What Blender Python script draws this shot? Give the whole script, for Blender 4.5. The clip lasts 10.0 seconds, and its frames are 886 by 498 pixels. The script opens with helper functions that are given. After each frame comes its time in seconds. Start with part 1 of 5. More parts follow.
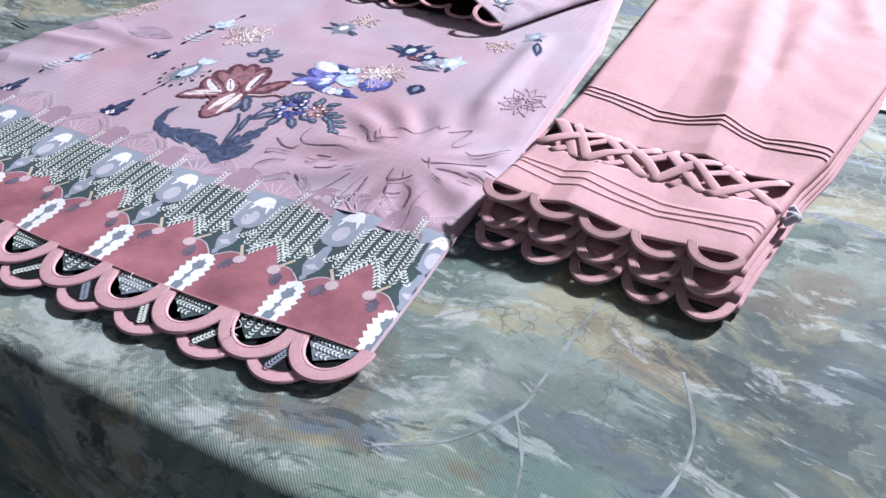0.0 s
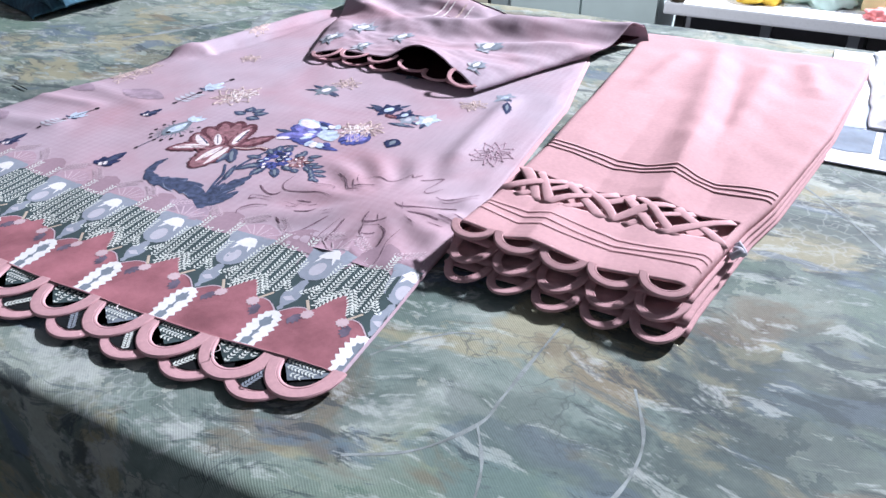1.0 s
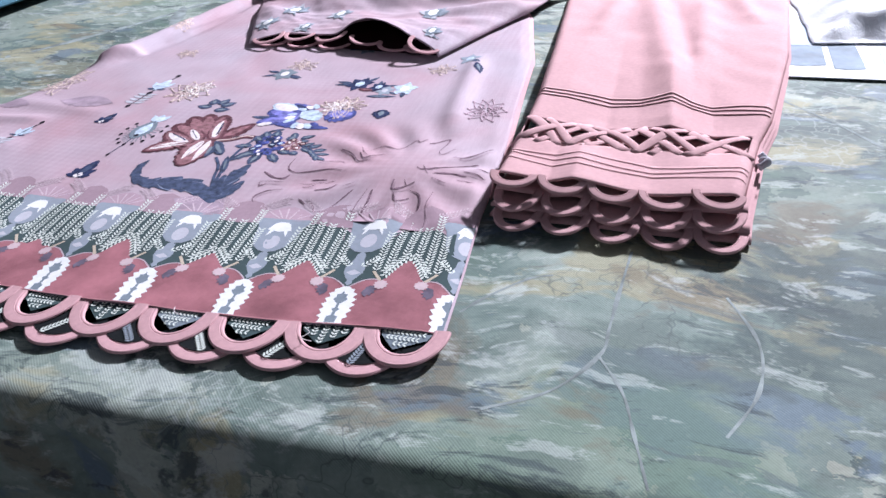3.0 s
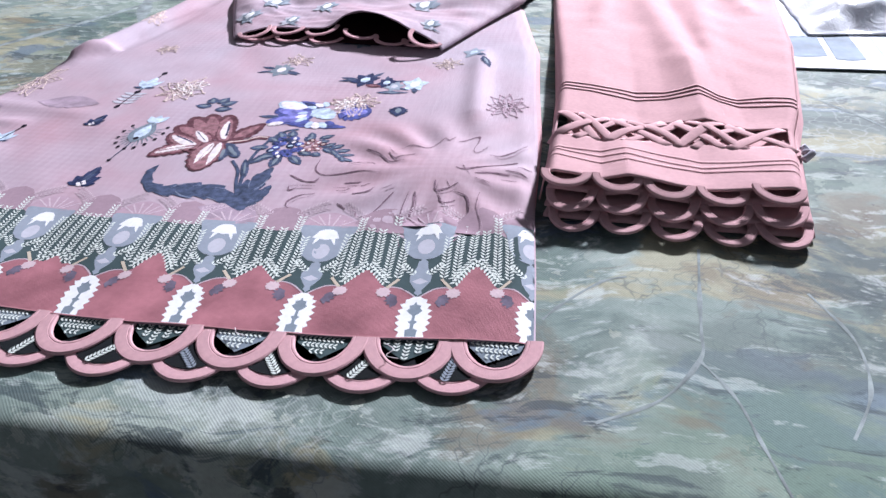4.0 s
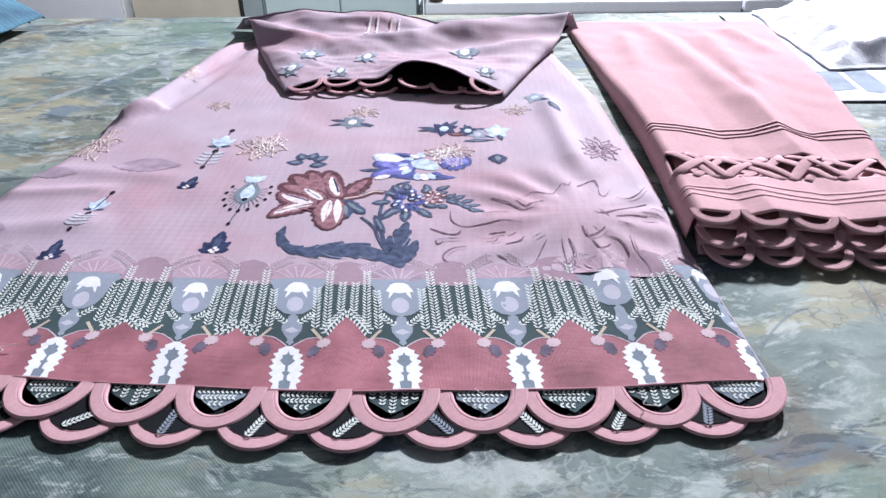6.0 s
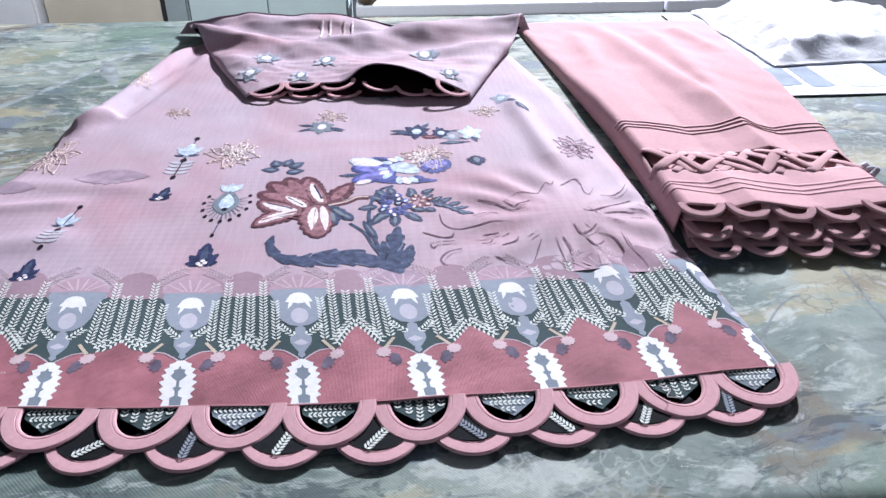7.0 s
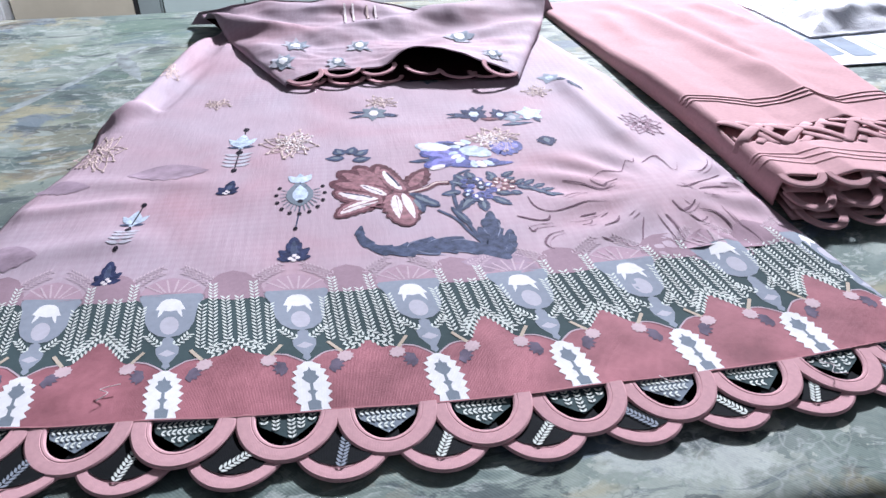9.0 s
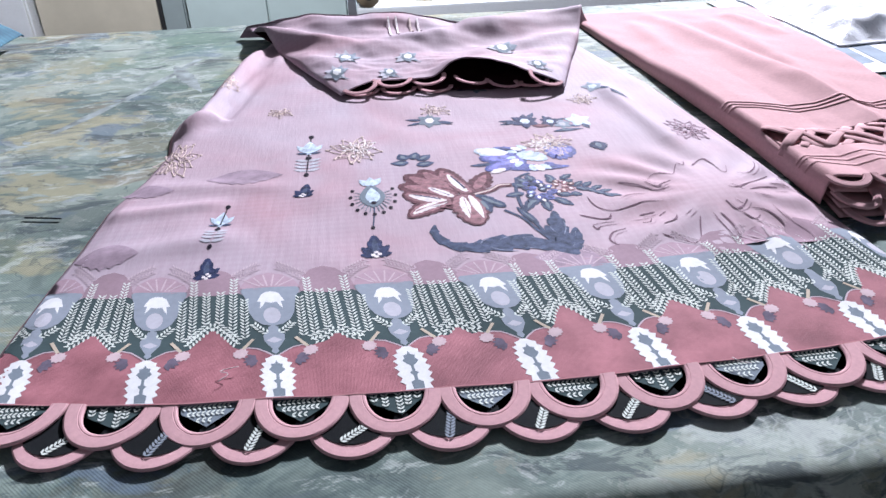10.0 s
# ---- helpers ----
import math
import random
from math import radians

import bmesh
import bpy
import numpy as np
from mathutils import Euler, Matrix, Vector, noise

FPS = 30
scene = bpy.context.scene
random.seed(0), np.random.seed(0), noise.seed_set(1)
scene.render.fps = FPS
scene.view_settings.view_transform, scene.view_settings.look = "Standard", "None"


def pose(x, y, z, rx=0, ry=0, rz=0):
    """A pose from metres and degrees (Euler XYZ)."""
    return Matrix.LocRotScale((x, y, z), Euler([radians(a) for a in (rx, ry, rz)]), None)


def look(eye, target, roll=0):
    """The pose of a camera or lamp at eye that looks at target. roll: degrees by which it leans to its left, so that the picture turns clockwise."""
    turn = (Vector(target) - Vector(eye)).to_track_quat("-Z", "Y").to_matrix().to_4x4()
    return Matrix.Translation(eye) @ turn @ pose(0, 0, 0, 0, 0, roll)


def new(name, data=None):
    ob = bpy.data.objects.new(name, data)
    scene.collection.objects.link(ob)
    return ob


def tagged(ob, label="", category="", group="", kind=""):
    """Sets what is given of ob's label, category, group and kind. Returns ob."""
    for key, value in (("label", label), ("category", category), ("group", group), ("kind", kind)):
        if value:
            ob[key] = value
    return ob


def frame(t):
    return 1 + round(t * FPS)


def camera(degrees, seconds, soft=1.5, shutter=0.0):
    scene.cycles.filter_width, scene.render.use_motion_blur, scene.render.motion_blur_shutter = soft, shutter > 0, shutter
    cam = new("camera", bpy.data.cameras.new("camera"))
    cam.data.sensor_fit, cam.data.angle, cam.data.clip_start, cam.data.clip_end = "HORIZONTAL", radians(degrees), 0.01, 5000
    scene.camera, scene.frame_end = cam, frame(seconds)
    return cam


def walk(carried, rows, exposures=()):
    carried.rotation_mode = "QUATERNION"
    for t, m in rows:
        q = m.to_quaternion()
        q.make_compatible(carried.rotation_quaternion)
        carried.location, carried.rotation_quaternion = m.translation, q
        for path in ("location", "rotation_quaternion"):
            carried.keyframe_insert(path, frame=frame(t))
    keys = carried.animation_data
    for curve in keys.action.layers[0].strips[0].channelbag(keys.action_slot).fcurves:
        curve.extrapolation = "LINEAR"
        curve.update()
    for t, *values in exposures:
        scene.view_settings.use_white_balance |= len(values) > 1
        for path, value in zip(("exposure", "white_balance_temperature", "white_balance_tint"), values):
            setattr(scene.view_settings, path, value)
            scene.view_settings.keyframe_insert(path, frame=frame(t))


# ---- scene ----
cam = camera(62.3, 10.0)
PATH = [
    (0, (0.457, -0.248, 0.297), (-0.301, 1.151, -0.915), -0.1),
    (0.5, (0.476, -0.268, 0.296), (-0.314, 1.194, -0.817), 0.3),
    (1, (0.488, -0.279, 0.294), (-0.294, 1.234, -0.754), 0.3),
    (1.5, (0.475, -0.299, 0.287), (-0.277, 1.271, -0.697), -1.0),
    (2, (0.449, -0.304, 0.271), (-0.165, 1.284, -0.778), -1.8),
    (2.5, (0.424, -0.321, 0.271), (-0.145, 1.291, -0.767), -2.1),
    (2.7, (0.408, -0.325, 0.27), (-0.14, 1.282, -0.788), -2.8),
    (3.8, (0.312, -0.322, 0.269), (-0.033, 1.317, -0.825), -2.4),
    (4, (0.293, -0.32, 0.266), (-0.021, 1.323, -0.831), -1.8),
    (4.5, (0.25, -0.322, 0.272), (0.017, 1.351, -0.798), -1.1),
    (5, (0.204, -0.327, 0.264), (0.073, 1.359, -0.805), 0.2),
    (5.5, (0.161, -0.33, 0.271), (0.077, 1.376, -0.77), -0.6),
    (5.7, (0.14, -0.335, 0.279), (0.054, 1.384, -0.74), -0.9),
    (6.8, (0.075, -0.333, 0.278), (0.132, 1.387, -0.74), -1.1),
    (7, (0.065, -0.33, 0.278), (0.187, 1.389, -0.737), -0.1),
    (7.5, (0.057, -0.309, 0.283), (0.101, 1.412, -0.736), -1.7),
    (8, (0.063, -0.277, 0.271), (0.033, 1.418, -0.791), -2.7),
    (8.5, (0.02, -0.29, 0.254), (0.077, 1.386, -0.837), -1.9),
    (9, (-0.027, -0.301, 0.262), (0.183, 1.398, -0.773), -1.1),
    (9.5, (-0.055, -0.313, 0.267), (0.198, 1.391, -0.75), -0.8),
    (10, (-0.077, -0.33, 0.273), (0.113, 1.386, -0.738), -1.7),
]
walk(cam, [(t, look(eye, target, roll)) for t, eye, target, roll in PATH])

# ---- light ----
def vals(x, table):
    """Smooth value at x of a small table of (x, value)."""
    return float(np.interp(x, [a for a, _ in table], [b for _, b in table]))


world = bpy.data.worlds.new("world")
scene.world = world
world.use_nodes = True
world.node_tree.nodes["Background"].inputs[0].default_value = (0.86, 0.93, 1.0, 1)
world.node_tree.nodes["Background"].inputs[1].default_value = 0.021


def lamp(name, at, to, size, watts, colour):
    data = bpy.data.lights.new(name, "AREA")
    data.shape, data.size, data.energy, data.color = "DISK", size, watts, colour
    ob = new(name, data)
    ob.matrix_world = look(at, to)
    return ob


lamp("wall_lamp", (1.75, 3.75, 2.12), (0.15, 0.2, 0.0), 0.28, 655, (0.862, 0.868, 1.0))
# added fill with no known source, brightens only the cupboard fronts
lamp("cupboard_fill_lamp", (-0.5, 1.35, 1.05), (-0.45, 2.6, 0.45), 0.3, 42, (0.90, 0.93, 1.0))


# ---- materials ----
def material(name):
    m = bpy.data.materials.new(name)
    m.use_nodes = True
    return m, m.node_tree.nodes, m.node_tree.links, m.node_tree.nodes["Principled BSDF"]


def coords(nodes, links, scale=(1, 1, 1), turn=0.0):
    tc, mp = nodes.new("ShaderNodeTexCoord"), nodes.new("ShaderNodeMapping")
    mp.inputs["Scale"].default_value = scale
    mp.inputs["Rotation"].default_value = (0, 0, radians(turn))
    links.new(tc.outputs["Object"], mp.inputs["Vector"])
    return mp.outputs["Vector"]


def noise_node(nodes, links, vec, scale, detail=4, rough=0.55, distort=0.0):
    n = nodes.new("ShaderNodeTexNoise")
    n.inputs["Scale"].default_value, n.inputs["Detail"].default_value = scale, detail
    n.inputs["Roughness"].default_value, n.inputs["Distortion"].default_value = rough, distort
    links.new(vec, n.inputs["Vector"])
    return n


def ramp(nodes, links, fac, stops, hard=False):
    r = nodes.new("ShaderNodeValToRGB")
    r.color_ramp.interpolation = "CONSTANT" if hard else "LINEAR"
    e = r.color_ramp.elements
    while len(e) < len(stops):
        e.new(0.5)
    for el, (p, c) in zip(e, stops):
        el.position, el.color = p, (*c, 1) if len(c) == 3 else c
    links.new(fac, r.inputs["Fac"])
    return r.outputs["Color"]


def mix(nodes, links, fac, a, b, mode="MIX"):
    n = nodes.new("ShaderNodeMix")
    n.data_type, n.blend_type = "RGBA", mode
    for sock, v in ((n.inputs[0], fac), (n.inputs[6], a), (n.inputs[7], b)):
        if isinstance(v, (int, float)):
            sock.default_value = v
        elif isinstance(v, tuple):
            sock.default_value = (*v, 1)
        else:
            links.new(v, sock)
    return n.outputs[2]


def grey(v):
    return (v, v, v)


def fabric(name, colour, vary=0.16, rough=0.85, weave=2600.0, bump=0.25, sheen=0.0, big=9.0):
    """Woven cloth: two scales of colour change, a fine weave and soft creases."""
    m, nodes, links, bs = material(name)
    vec = coords(nodes, links)
    n1 = noise_node(nodes, links, vec, big, 5)
    n2 = noise_node(nodes, links, vec, 260.0, 3, 0.7)
    lo, hi = tuple(c * (1 - vary) for c in colour), tuple(min(1, c * (1 + vary)) for c in colour)
    c1 = ramp(nodes, links, n1.outputs["Fac"], [(0.3, lo), (0.7, hi)])
    c2 = ramp(nodes, links, n2.outputs["Fac"], [(0.25, grey(0.78)), (0.75, grey(1.0))])
    links.new(mix(nodes, links, 0.7, c1, c2, "MULTIPLY"), bs.inputs["Base Color"])
    bs.inputs["Roughness"].default_value = rough
    bs.inputs["Sheen Weight"].default_value = sheen
    bs.inputs["Specular IOR Level"].default_value = 0.04
    w = [nodes.new("ShaderNodeTexWave") for _ in range(2)]
    for n, d in zip(w, ("X", "Y")):
        n.bands_direction = d
        n.inputs["Scale"].default_value = weave / 6.283
        n.inputs["Distortion"].default_value = 0.6
        links.new(vec, n.inputs["Vector"])
    ws = mix(nodes, links, 0.5, w[0].outputs["Color"], w[1].outputs["Color"])
    n3 = noise_node(nodes, links, vec, 70.0, 4)
    h = mix(nodes, links, 0.6, ws, n3.outputs["Fac"])
    b = nodes.new("ShaderNodeBump")
    b.inputs["Strength"].default_value, b.inputs["Distance"].default_value = bump, 0.0006
    links.new(h, b.inputs["Height"])
    links.new(b.outputs["Normal"], bs.inputs["Normal"])
    return m


def plain(name, colour, rough=0.5, metal=0.0, vary=0.1, scale=14.0, bump=0.1):
    m, nodes, links, bs = material(name)
    vec = coords(nodes, links)
    n = noise_node(nodes, links, vec, scale, 5, 0.6)
    n2 = noise_node(nodes, links, vec, scale * 12, 3, 0.6)
    c = ramp(nodes, links, n.outputs["Fac"], [(0.3, tuple(v * (1 - vary) for v in colour)), (0.7, tuple(min(1, v * (1 + vary)) for v in colour))])
    links.new(c, bs.inputs["Base Color"])
    links.new(ramp(nodes, links, n2.outputs["Fac"], [(0.2, grey(max(0.02, rough - 0.1))), (0.8, grey(min(1, rough + 0.1)))]), bs.inputs["Roughness"])
    bs.inputs["Metallic"].default_value = metal
    b = nodes.new("ShaderNodeBump")
    b.inputs["Strength"].default_value, b.inputs["Distance"].default_value = bump, 0.001
    links.new(n2.outputs["Fac"], b.inputs["Height"])
    links.new(b.outputs["Normal"], bs.inputs["Normal"])
    return m


def tablecloth_material():
    """Printed cotton: brushed patches of grey-green, slate, ochre and white, with a twill grain."""
    m, nodes, links, bs = material("printed_cotton")
    vec = coords(nodes, links)
    warp = noise_node(nodes, links, vec, 5.0, 3)
    bent = mix(nodes, links, 0.10, vec, warp.outputs["Color"])

    def strokes(turn, sx, sy, scale, detail=5, distort=0.35, rough=0.6):
        mp = nodes.new("ShaderNodeMapping")
        mp.inputs["Scale"].default_value = (sx, sy, 1)
        mp.inputs["Rotation"].default_value = (0, 0, radians(turn))
        links.new(bent, mp.inputs["Vector"])
        return noise_node(nodes, links, mp.outputs["Vector"], scale, detail, rough, distort).outputs["Fac"]

    base = ramp(nodes, links, strokes(-12, 0.75, 1.4, 11.0, 9, 0.5, 0.66), [(0.36, (0.030, 0.048, 0.054)), (0.43, (0.080, 0.120, 0.118)), (0.47, (0.130, 0.180, 0.165)), (0.52, (0.200, 0.262, 0.235)), (0.60, (0.260, 0.318, 0.285)), (0.66, (0.39, 0.45, 0.42))])
    cells = nodes.new("ShaderNodeTexVoronoi")
    cells.inputs["Scale"].default_value = 15.0
    links.new(mix(nodes, links, 0.14, bent, noise_node(nodes, links, vec, 26.0, 6, 0.65).outputs["Color"]), cells.inputs["Vector"])
    tones = ramp(nodes, links, cells.outputs["Color"], [(0.0, (0.060, 0.084, 0.080)), (0.28, (0.14, 0.195, 0.178)), (0.48, (0.225, 0.275, 0.235)), (0.66, (0.37, 0.41, 0.36)), (0.82, (0.31, 0.30, 0.20)), (1.0, (0.18, 0.23, 0.26))])
    c_mask = ramp(nodes, links, strokes(20, 1.0, 1.1, 8.0, 6), [(0.42, grey(0.15)), (0.56, grey(0.75))])
    base = mix(nodes, links, c_mask, base, tones)
    ochre = ramp(nodes, links, strokes(35, 0.8, 1.5, 9.0, 8), [(0.56, grey(0)), (0.60, grey(0.7))])
    c = mix(nodes, links, ochre, base, (0.335, 0.315, 0.20))
    blue = ramp(nodes, links, strokes(62, 0.9, 1.7, 9.0, 8), [(0.565, grey(0)), (0.60, grey(0.7))])
    c = mix(nodes, links, blue, c, (0.115, 0.165, 0.225))
    green = ramp(nodes, links, strokes(10, 1.0, 1.2, 4.2, 4), [(0.53, grey(0)), (0.62, grey(0.6))])
    c = mix(nodes, links, green, c, (0.12, 0.20, 0.145))
    brown = ramp(nodes, links, strokes(-40, 0.8, 1.4, 7.0, 8), [(0.60, grey(0)), (0.64, grey(0.6))])
    c = mix(nodes, links, brown, c, (0.17, 0.135, 0.095))
    deep = ramp(nodes, links, strokes(50, 1.0, 1.3, 6.5, 7, 0.6, 0.6), [(0.54, grey(0)), (0.58, grey(0.5))])
    c = mix(nodes, links, deep, c, (0.075, 0.105, 0.10))
    dark = ramp(nodes, links, strokes(-25, 0.6, 2.2, 17.0, 9, 0.4, 0.7), [(0.565, grey(0)), (0.60, grey(0.7))])
    c = mix(nodes, links, dark, c, (0.04, 0.06, 0.07))
    pale = ramp(nodes, links, strokes(24, 0.75, 1.5, 17.0, 10, 0.3, 0.7), [(0.57, grey(0)), (0.625, grey(0.6))])
    c = mix(nodes, links, pale, c, (0.46, 0.505, 0.485))
    dab = ramp(nodes, links, strokes(-30, 0.6, 1.9, 42.0, 9, 0.2, 0.7), [(0.57, grey(0)), (0.62, grey(0.5))])
    c = mix(nodes, links, dab, c, (0.46, 0.52, 0.49))
    wisp = ramp(nodes, links, strokes(70, 0.35, 3.2, 30.0, 8, 0.3, 0.7), [(0.60, grey(0)), (0.63, grey(0.55))])
    c = mix(nodes, links, wisp, c, (0.09, 0.12, 0.135))
    veins = nodes.new("ShaderNodeTexVoronoi")
    veins.feature = "DISTANCE_TO_EDGE"
    veins.inputs["Scale"].default_value = 24.0
    links.new(mix(nodes, links, 0.16, bent, noise_node(nodes, links, vec, 18.0, 3).outputs["Color"]), veins.inputs["Vector"])
    thin = ramp(nodes, links, veins.outputs["Distance"], [(0.0, grey(0.62)), (0.026, grey(0))])
    where = ramp(nodes, links, strokes(15, 1.0, 1.0, 6.0, 3), [(0.50, grey(0)), (0.58, grey(1.0))])
    c = mix(nodes, links, mix(nodes, links, 1.0, thin, where, "MULTIPLY"), c, (0.07, 0.09, 0.095))
    light = ramp(nodes, links, veins.outputs["Distance"], [(0.0, grey(0.4)), (0.045, grey(0))])
    there = ramp(nodes, links, strokes(75, 1.0, 1.0, 5.0, 3), [(0.54, grey(0)), (0.60, grey(1.0))])
    c = mix(nodes, links, mix(nodes, links, 1.0, light, there, "MULTIPLY"), c, (0.42, 0.47, 0.45))
    fine = noise_node(nodes, links, vec, 330.0, 3, 0.7)
    c = mix(nodes, links, 0.6, c, ramp(nodes, links, fine.outputs["Fac"], [(0.25, grey(0.72)), (0.75, grey(1.0))]), "MULTIPLY")
    links.new(c, bs.inputs["Base Color"])
    bs.inputs["Roughness"].default_value = 0.8
    bs.inputs["Specular IOR Level"].default_value = 0.25
    w = nodes.new("ShaderNodeTexWave")
    w.bands_direction = "DIAGONAL"
    w.inputs["Scale"].default_value, w.inputs["Distortion"].default_value = 310.0, 0.4
    links.new(vec, w.inputs["Vector"])
    big = noise_node(nodes, links, vec, 16.0, 3)
    h = mix(nodes, links, 0.5, w.outputs["Fac"], big.outputs["Fac"])
    b = nodes.new("ShaderNodeBump")
    b.inputs["Strength"].default_value, b.inputs["Distance"].default_value = 0.18, 0.0006
    links.new(h, b.inputs["Height"])
    links.new(b.outputs["Normal"], bs.inputs["Normal"])
    return m


def kurta_material():
    """Mauve-pink lawn with a faint woven gingham and soft cloudy dye."""
    m, nodes, links, bs = material("mauve_lawn")
    vec = coords(nodes, links)
    cloud = noise_node(nodes, links, vec, 7.0, 4, 0.5, 0.6)
    c = ramp(nodes, links, cloud.outputs["Fac"], [(0.32, (0.430, 0.283, 0.325)), (0.48, (0.440, 0.340, 0.390)), (0.66, (0.435, 0.368, 0.425))])
    patch = noise_node(nodes, links, coords(nodes, links, (1, 1, 1), 15), 5.0, 2)
    show = ramp(nodes, links, patch.outputs["Fac"], [(0.42, grey(0.0)), (0.55, grey(0.5))])
    ck = [nodes.new("ShaderNodeTexWave") for _ in range(2)]
    for n, d in zip(ck, ("X", "Y")):
        n.bands_direction = d
        n.inputs["Scale"].default_value, n.inputs["Distortion"].default_value = 43.0, 0.3
        links.new(vec, n.inputs["Vector"])
    check = mix(nodes, links, 0.5, ck[0].outputs["Color"], ck[1].outputs["Color"])
    tone = ramp(nodes, links, check, [(0.2, (0.90, 0.85, 0.87)), (0.8, (1.0, 1.0, 1.0))])
    c = mix(nodes, links, show, c, mix(nodes, links, 1.0, c, tone, "MULTIPLY"))
    slub = noise_node(nodes, links, coords(nodes, links, (1, 0.12, 1)), 420.0, 3, 0.7)
    c = mix(nodes, links, 0.5, c, ramp(nodes, links, slub.outputs["Fac"], [(0.25, grey(0.8)), (0.75, grey(1.0))]), "MULTIPLY")
    links.new(c, bs.inputs["Base Color"])
    bs.inputs["Roughness"].default_value = 0.72
    bs.inputs["Specular IOR Level"].default_value = 0.08
    n3 = noise_node(nodes, links, vec, 38.0, 5, 0.6)
    h = mix(nodes, links, 0.4, n3.outputs["Fac"], slub.outputs["Fac"])
    b = nodes.new("ShaderNodeBump")
    b.inputs["Strength"].default_value, b.inputs["Distance"].default_value = 0.35, 0.0014
    links.new(h, b.inputs["Height"])
    links.new(b.outputs["Normal"], bs.inputs["Normal"])
    return m


def denim_material():
    m, nodes, links, bs = material("denim")
    vec = coords(nodes, links)
    n = noise_node(nodes, links, vec, 20.0, 5)
    c = ramp(nodes, links, n.outputs["Fac"], [(0.3, (0.02, 0.07, 0.11)), (0.7, (0.06, 0.18, 0.25))])
    w = nodes.new("ShaderNodeTexWave")
    w.bands_direction = "DIAGONAL"
    w.inputs["Scale"].default_value, w.inputs["Distortion"].default_value = 60.0, 2.0
    links.new(vec, w.inputs["Vector"])
    c = mix(nodes, links, 0.45, c, ramp(nodes, links, w.outputs["Fac"], [(0.2, grey(0.6)), (0.8, grey(1.0))]), "MULTIPLY")
    links.new(c, bs.inputs["Base Color"])
    bs.inputs["Roughness"].default_value = 0.9
    return m


def film_material():
    m, nodes, links, bs = material("clear_film")
    bs.inputs["Base Color"].default_value = (0.92, 0.95, 1.0, 1)
    bs.inputs["Roughness"].default_value = 0.12
    bs.inputs["Transmission Weight"].default_value = 0.12
    bs.inputs["IOR"].default_value = 1.3
    vec = coords(nodes, links)
    n = noise_node(nodes, links, vec, 45.0, 4, 0.6, 1.0)
    b = nodes.new("ShaderNodeBump")
    b.inputs["Strength"].default_value, b.inputs["Distance"].default_value = 0.5, 0.003
    links.new(n.outputs["Fac"], b.inputs["Height"])
    links.new(b.outputs["Normal"], bs.inputs["Normal"])
    return m


CLOTH = tablecloth_material()
LAWN = kurta_material()
PINK = fabric("pink_cotton", (0.565, 0.35, 0.366), 0.06)
RING = fabric("rose_piping", (0.60, 0.365, 0.39), 0.08, bump=0.15)
BRICK = fabric("brick_rose_silk", (0.345, 0.145, 0.170), 0.3, rough=0.6, big=28.0, bump=0.6)
SLATE = fabric("slate_print", (0.19, 0.23, 0.27), 0.1)
GREYBLUE = fabric("grey_print", (0.275, 0.315, 0.37), 0.08)
INK = fabric("dark_green_print", (0.06, 0.09, 0.095), 0.2)
WHITE = fabric("white_print", (0.74, 0.755, 0.77), 0.04)
LEAFWHITE = fabric("pale_leaf_print", (0.66, 0.72, 0.68), 0.06)
LILAC = fabric("lilac_print", (0.48, 0.48, 0.54), 0.06)
MAUVE = fabric("dull_mauve_print", (0.33, 0.235, 0.28), 0.14)
ROSEFAN = fabric("pale_rose_print", (0.41, 0.295, 0.35), 0.1)
PALEROSE = fabric("rose_white_print", (0.53, 0.43, 0.48), 0.08)
CLOUD = fabric("grey_mauve_print", (0.355, 0.275, 0.335), 0.25, big=60.0)
DOTPINK = fabric("pale_pink_print", (0.56, 0.44, 0.47), 0.08)
LEAFGREY = fabric("smoky_blue_print", (0.14, 0.12, 0.165), 0.3, big=120.0)
SAND = fabric("sand_print", (0.52, 0.45, 0.36), 0.1)
NAVY = fabric("navy_thread", (0.030, 0.040, 0.095), 0.50, rough=0.6, big=170.0, bump=0.6)
TEAL = fabric("slate_blue_thread", (0.066, 0.085, 0.145), 0.48, rough=0.65, big=170.0, bump=0.6)
BLUE = fabric("violet_blue_thread", (0.075, 0.090, 0.27), 0.50, rough=0.5, big=170.0, bump=0.6)
SKY = fabric("pale_blue_thread", (0.50, 0.60, 0.72), 0.34, rough=0.5, big=170.0, bump=0.6)
UMBER = fabric("umber_thread", (0.120, 0.050, 0.064), 0.50, rough=0.6, big=170.0, bump=0.6)
VIOLET = fabric("periwinkle_thread", (0.20, 0.20, 0.52), 0.45, rough=0.5, big=120.0, bump=0.6)
PALEVEIN = fabric("grey_vein_thread", (0.22, 0.25, 0.34), 0.3, big=170.0)
ROSY = fabric("dusty_rose_thread", (0.285, 0.145, 0.165), 0.44, rough=0.6, big=170.0, bump=0.6)
CREAM = fabric("cream_thread", (0.78, 0.72, 0.73), 0.17, rough=0.5, big=170.0, bump=0.6)
BEIGE = fabric("beige_thread", (0.58, 0.46, 0.43), 0.30, rough=0.5, big=170.0, bump=0.6)
LINE = fabric("plum_line_print", (0.215, 0.14, 0.18), 0.44, big=170.0, bump=0.6)
NOIR = fabric("black_bead", (0.022, 0.018, 0.028), 0.3, rough=0.45)
# hem lining, made black for the deep shade in the loops
LINING = fabric("shade_black_lining", (0.014, 0.016, 0.018), 0.3)
# near-black copy of the sleeve cloth, for shade inside the cuff opening
INNER = fabric("shaded_inner_cloth", (0.030, 0.010, 0.014), 0.3)
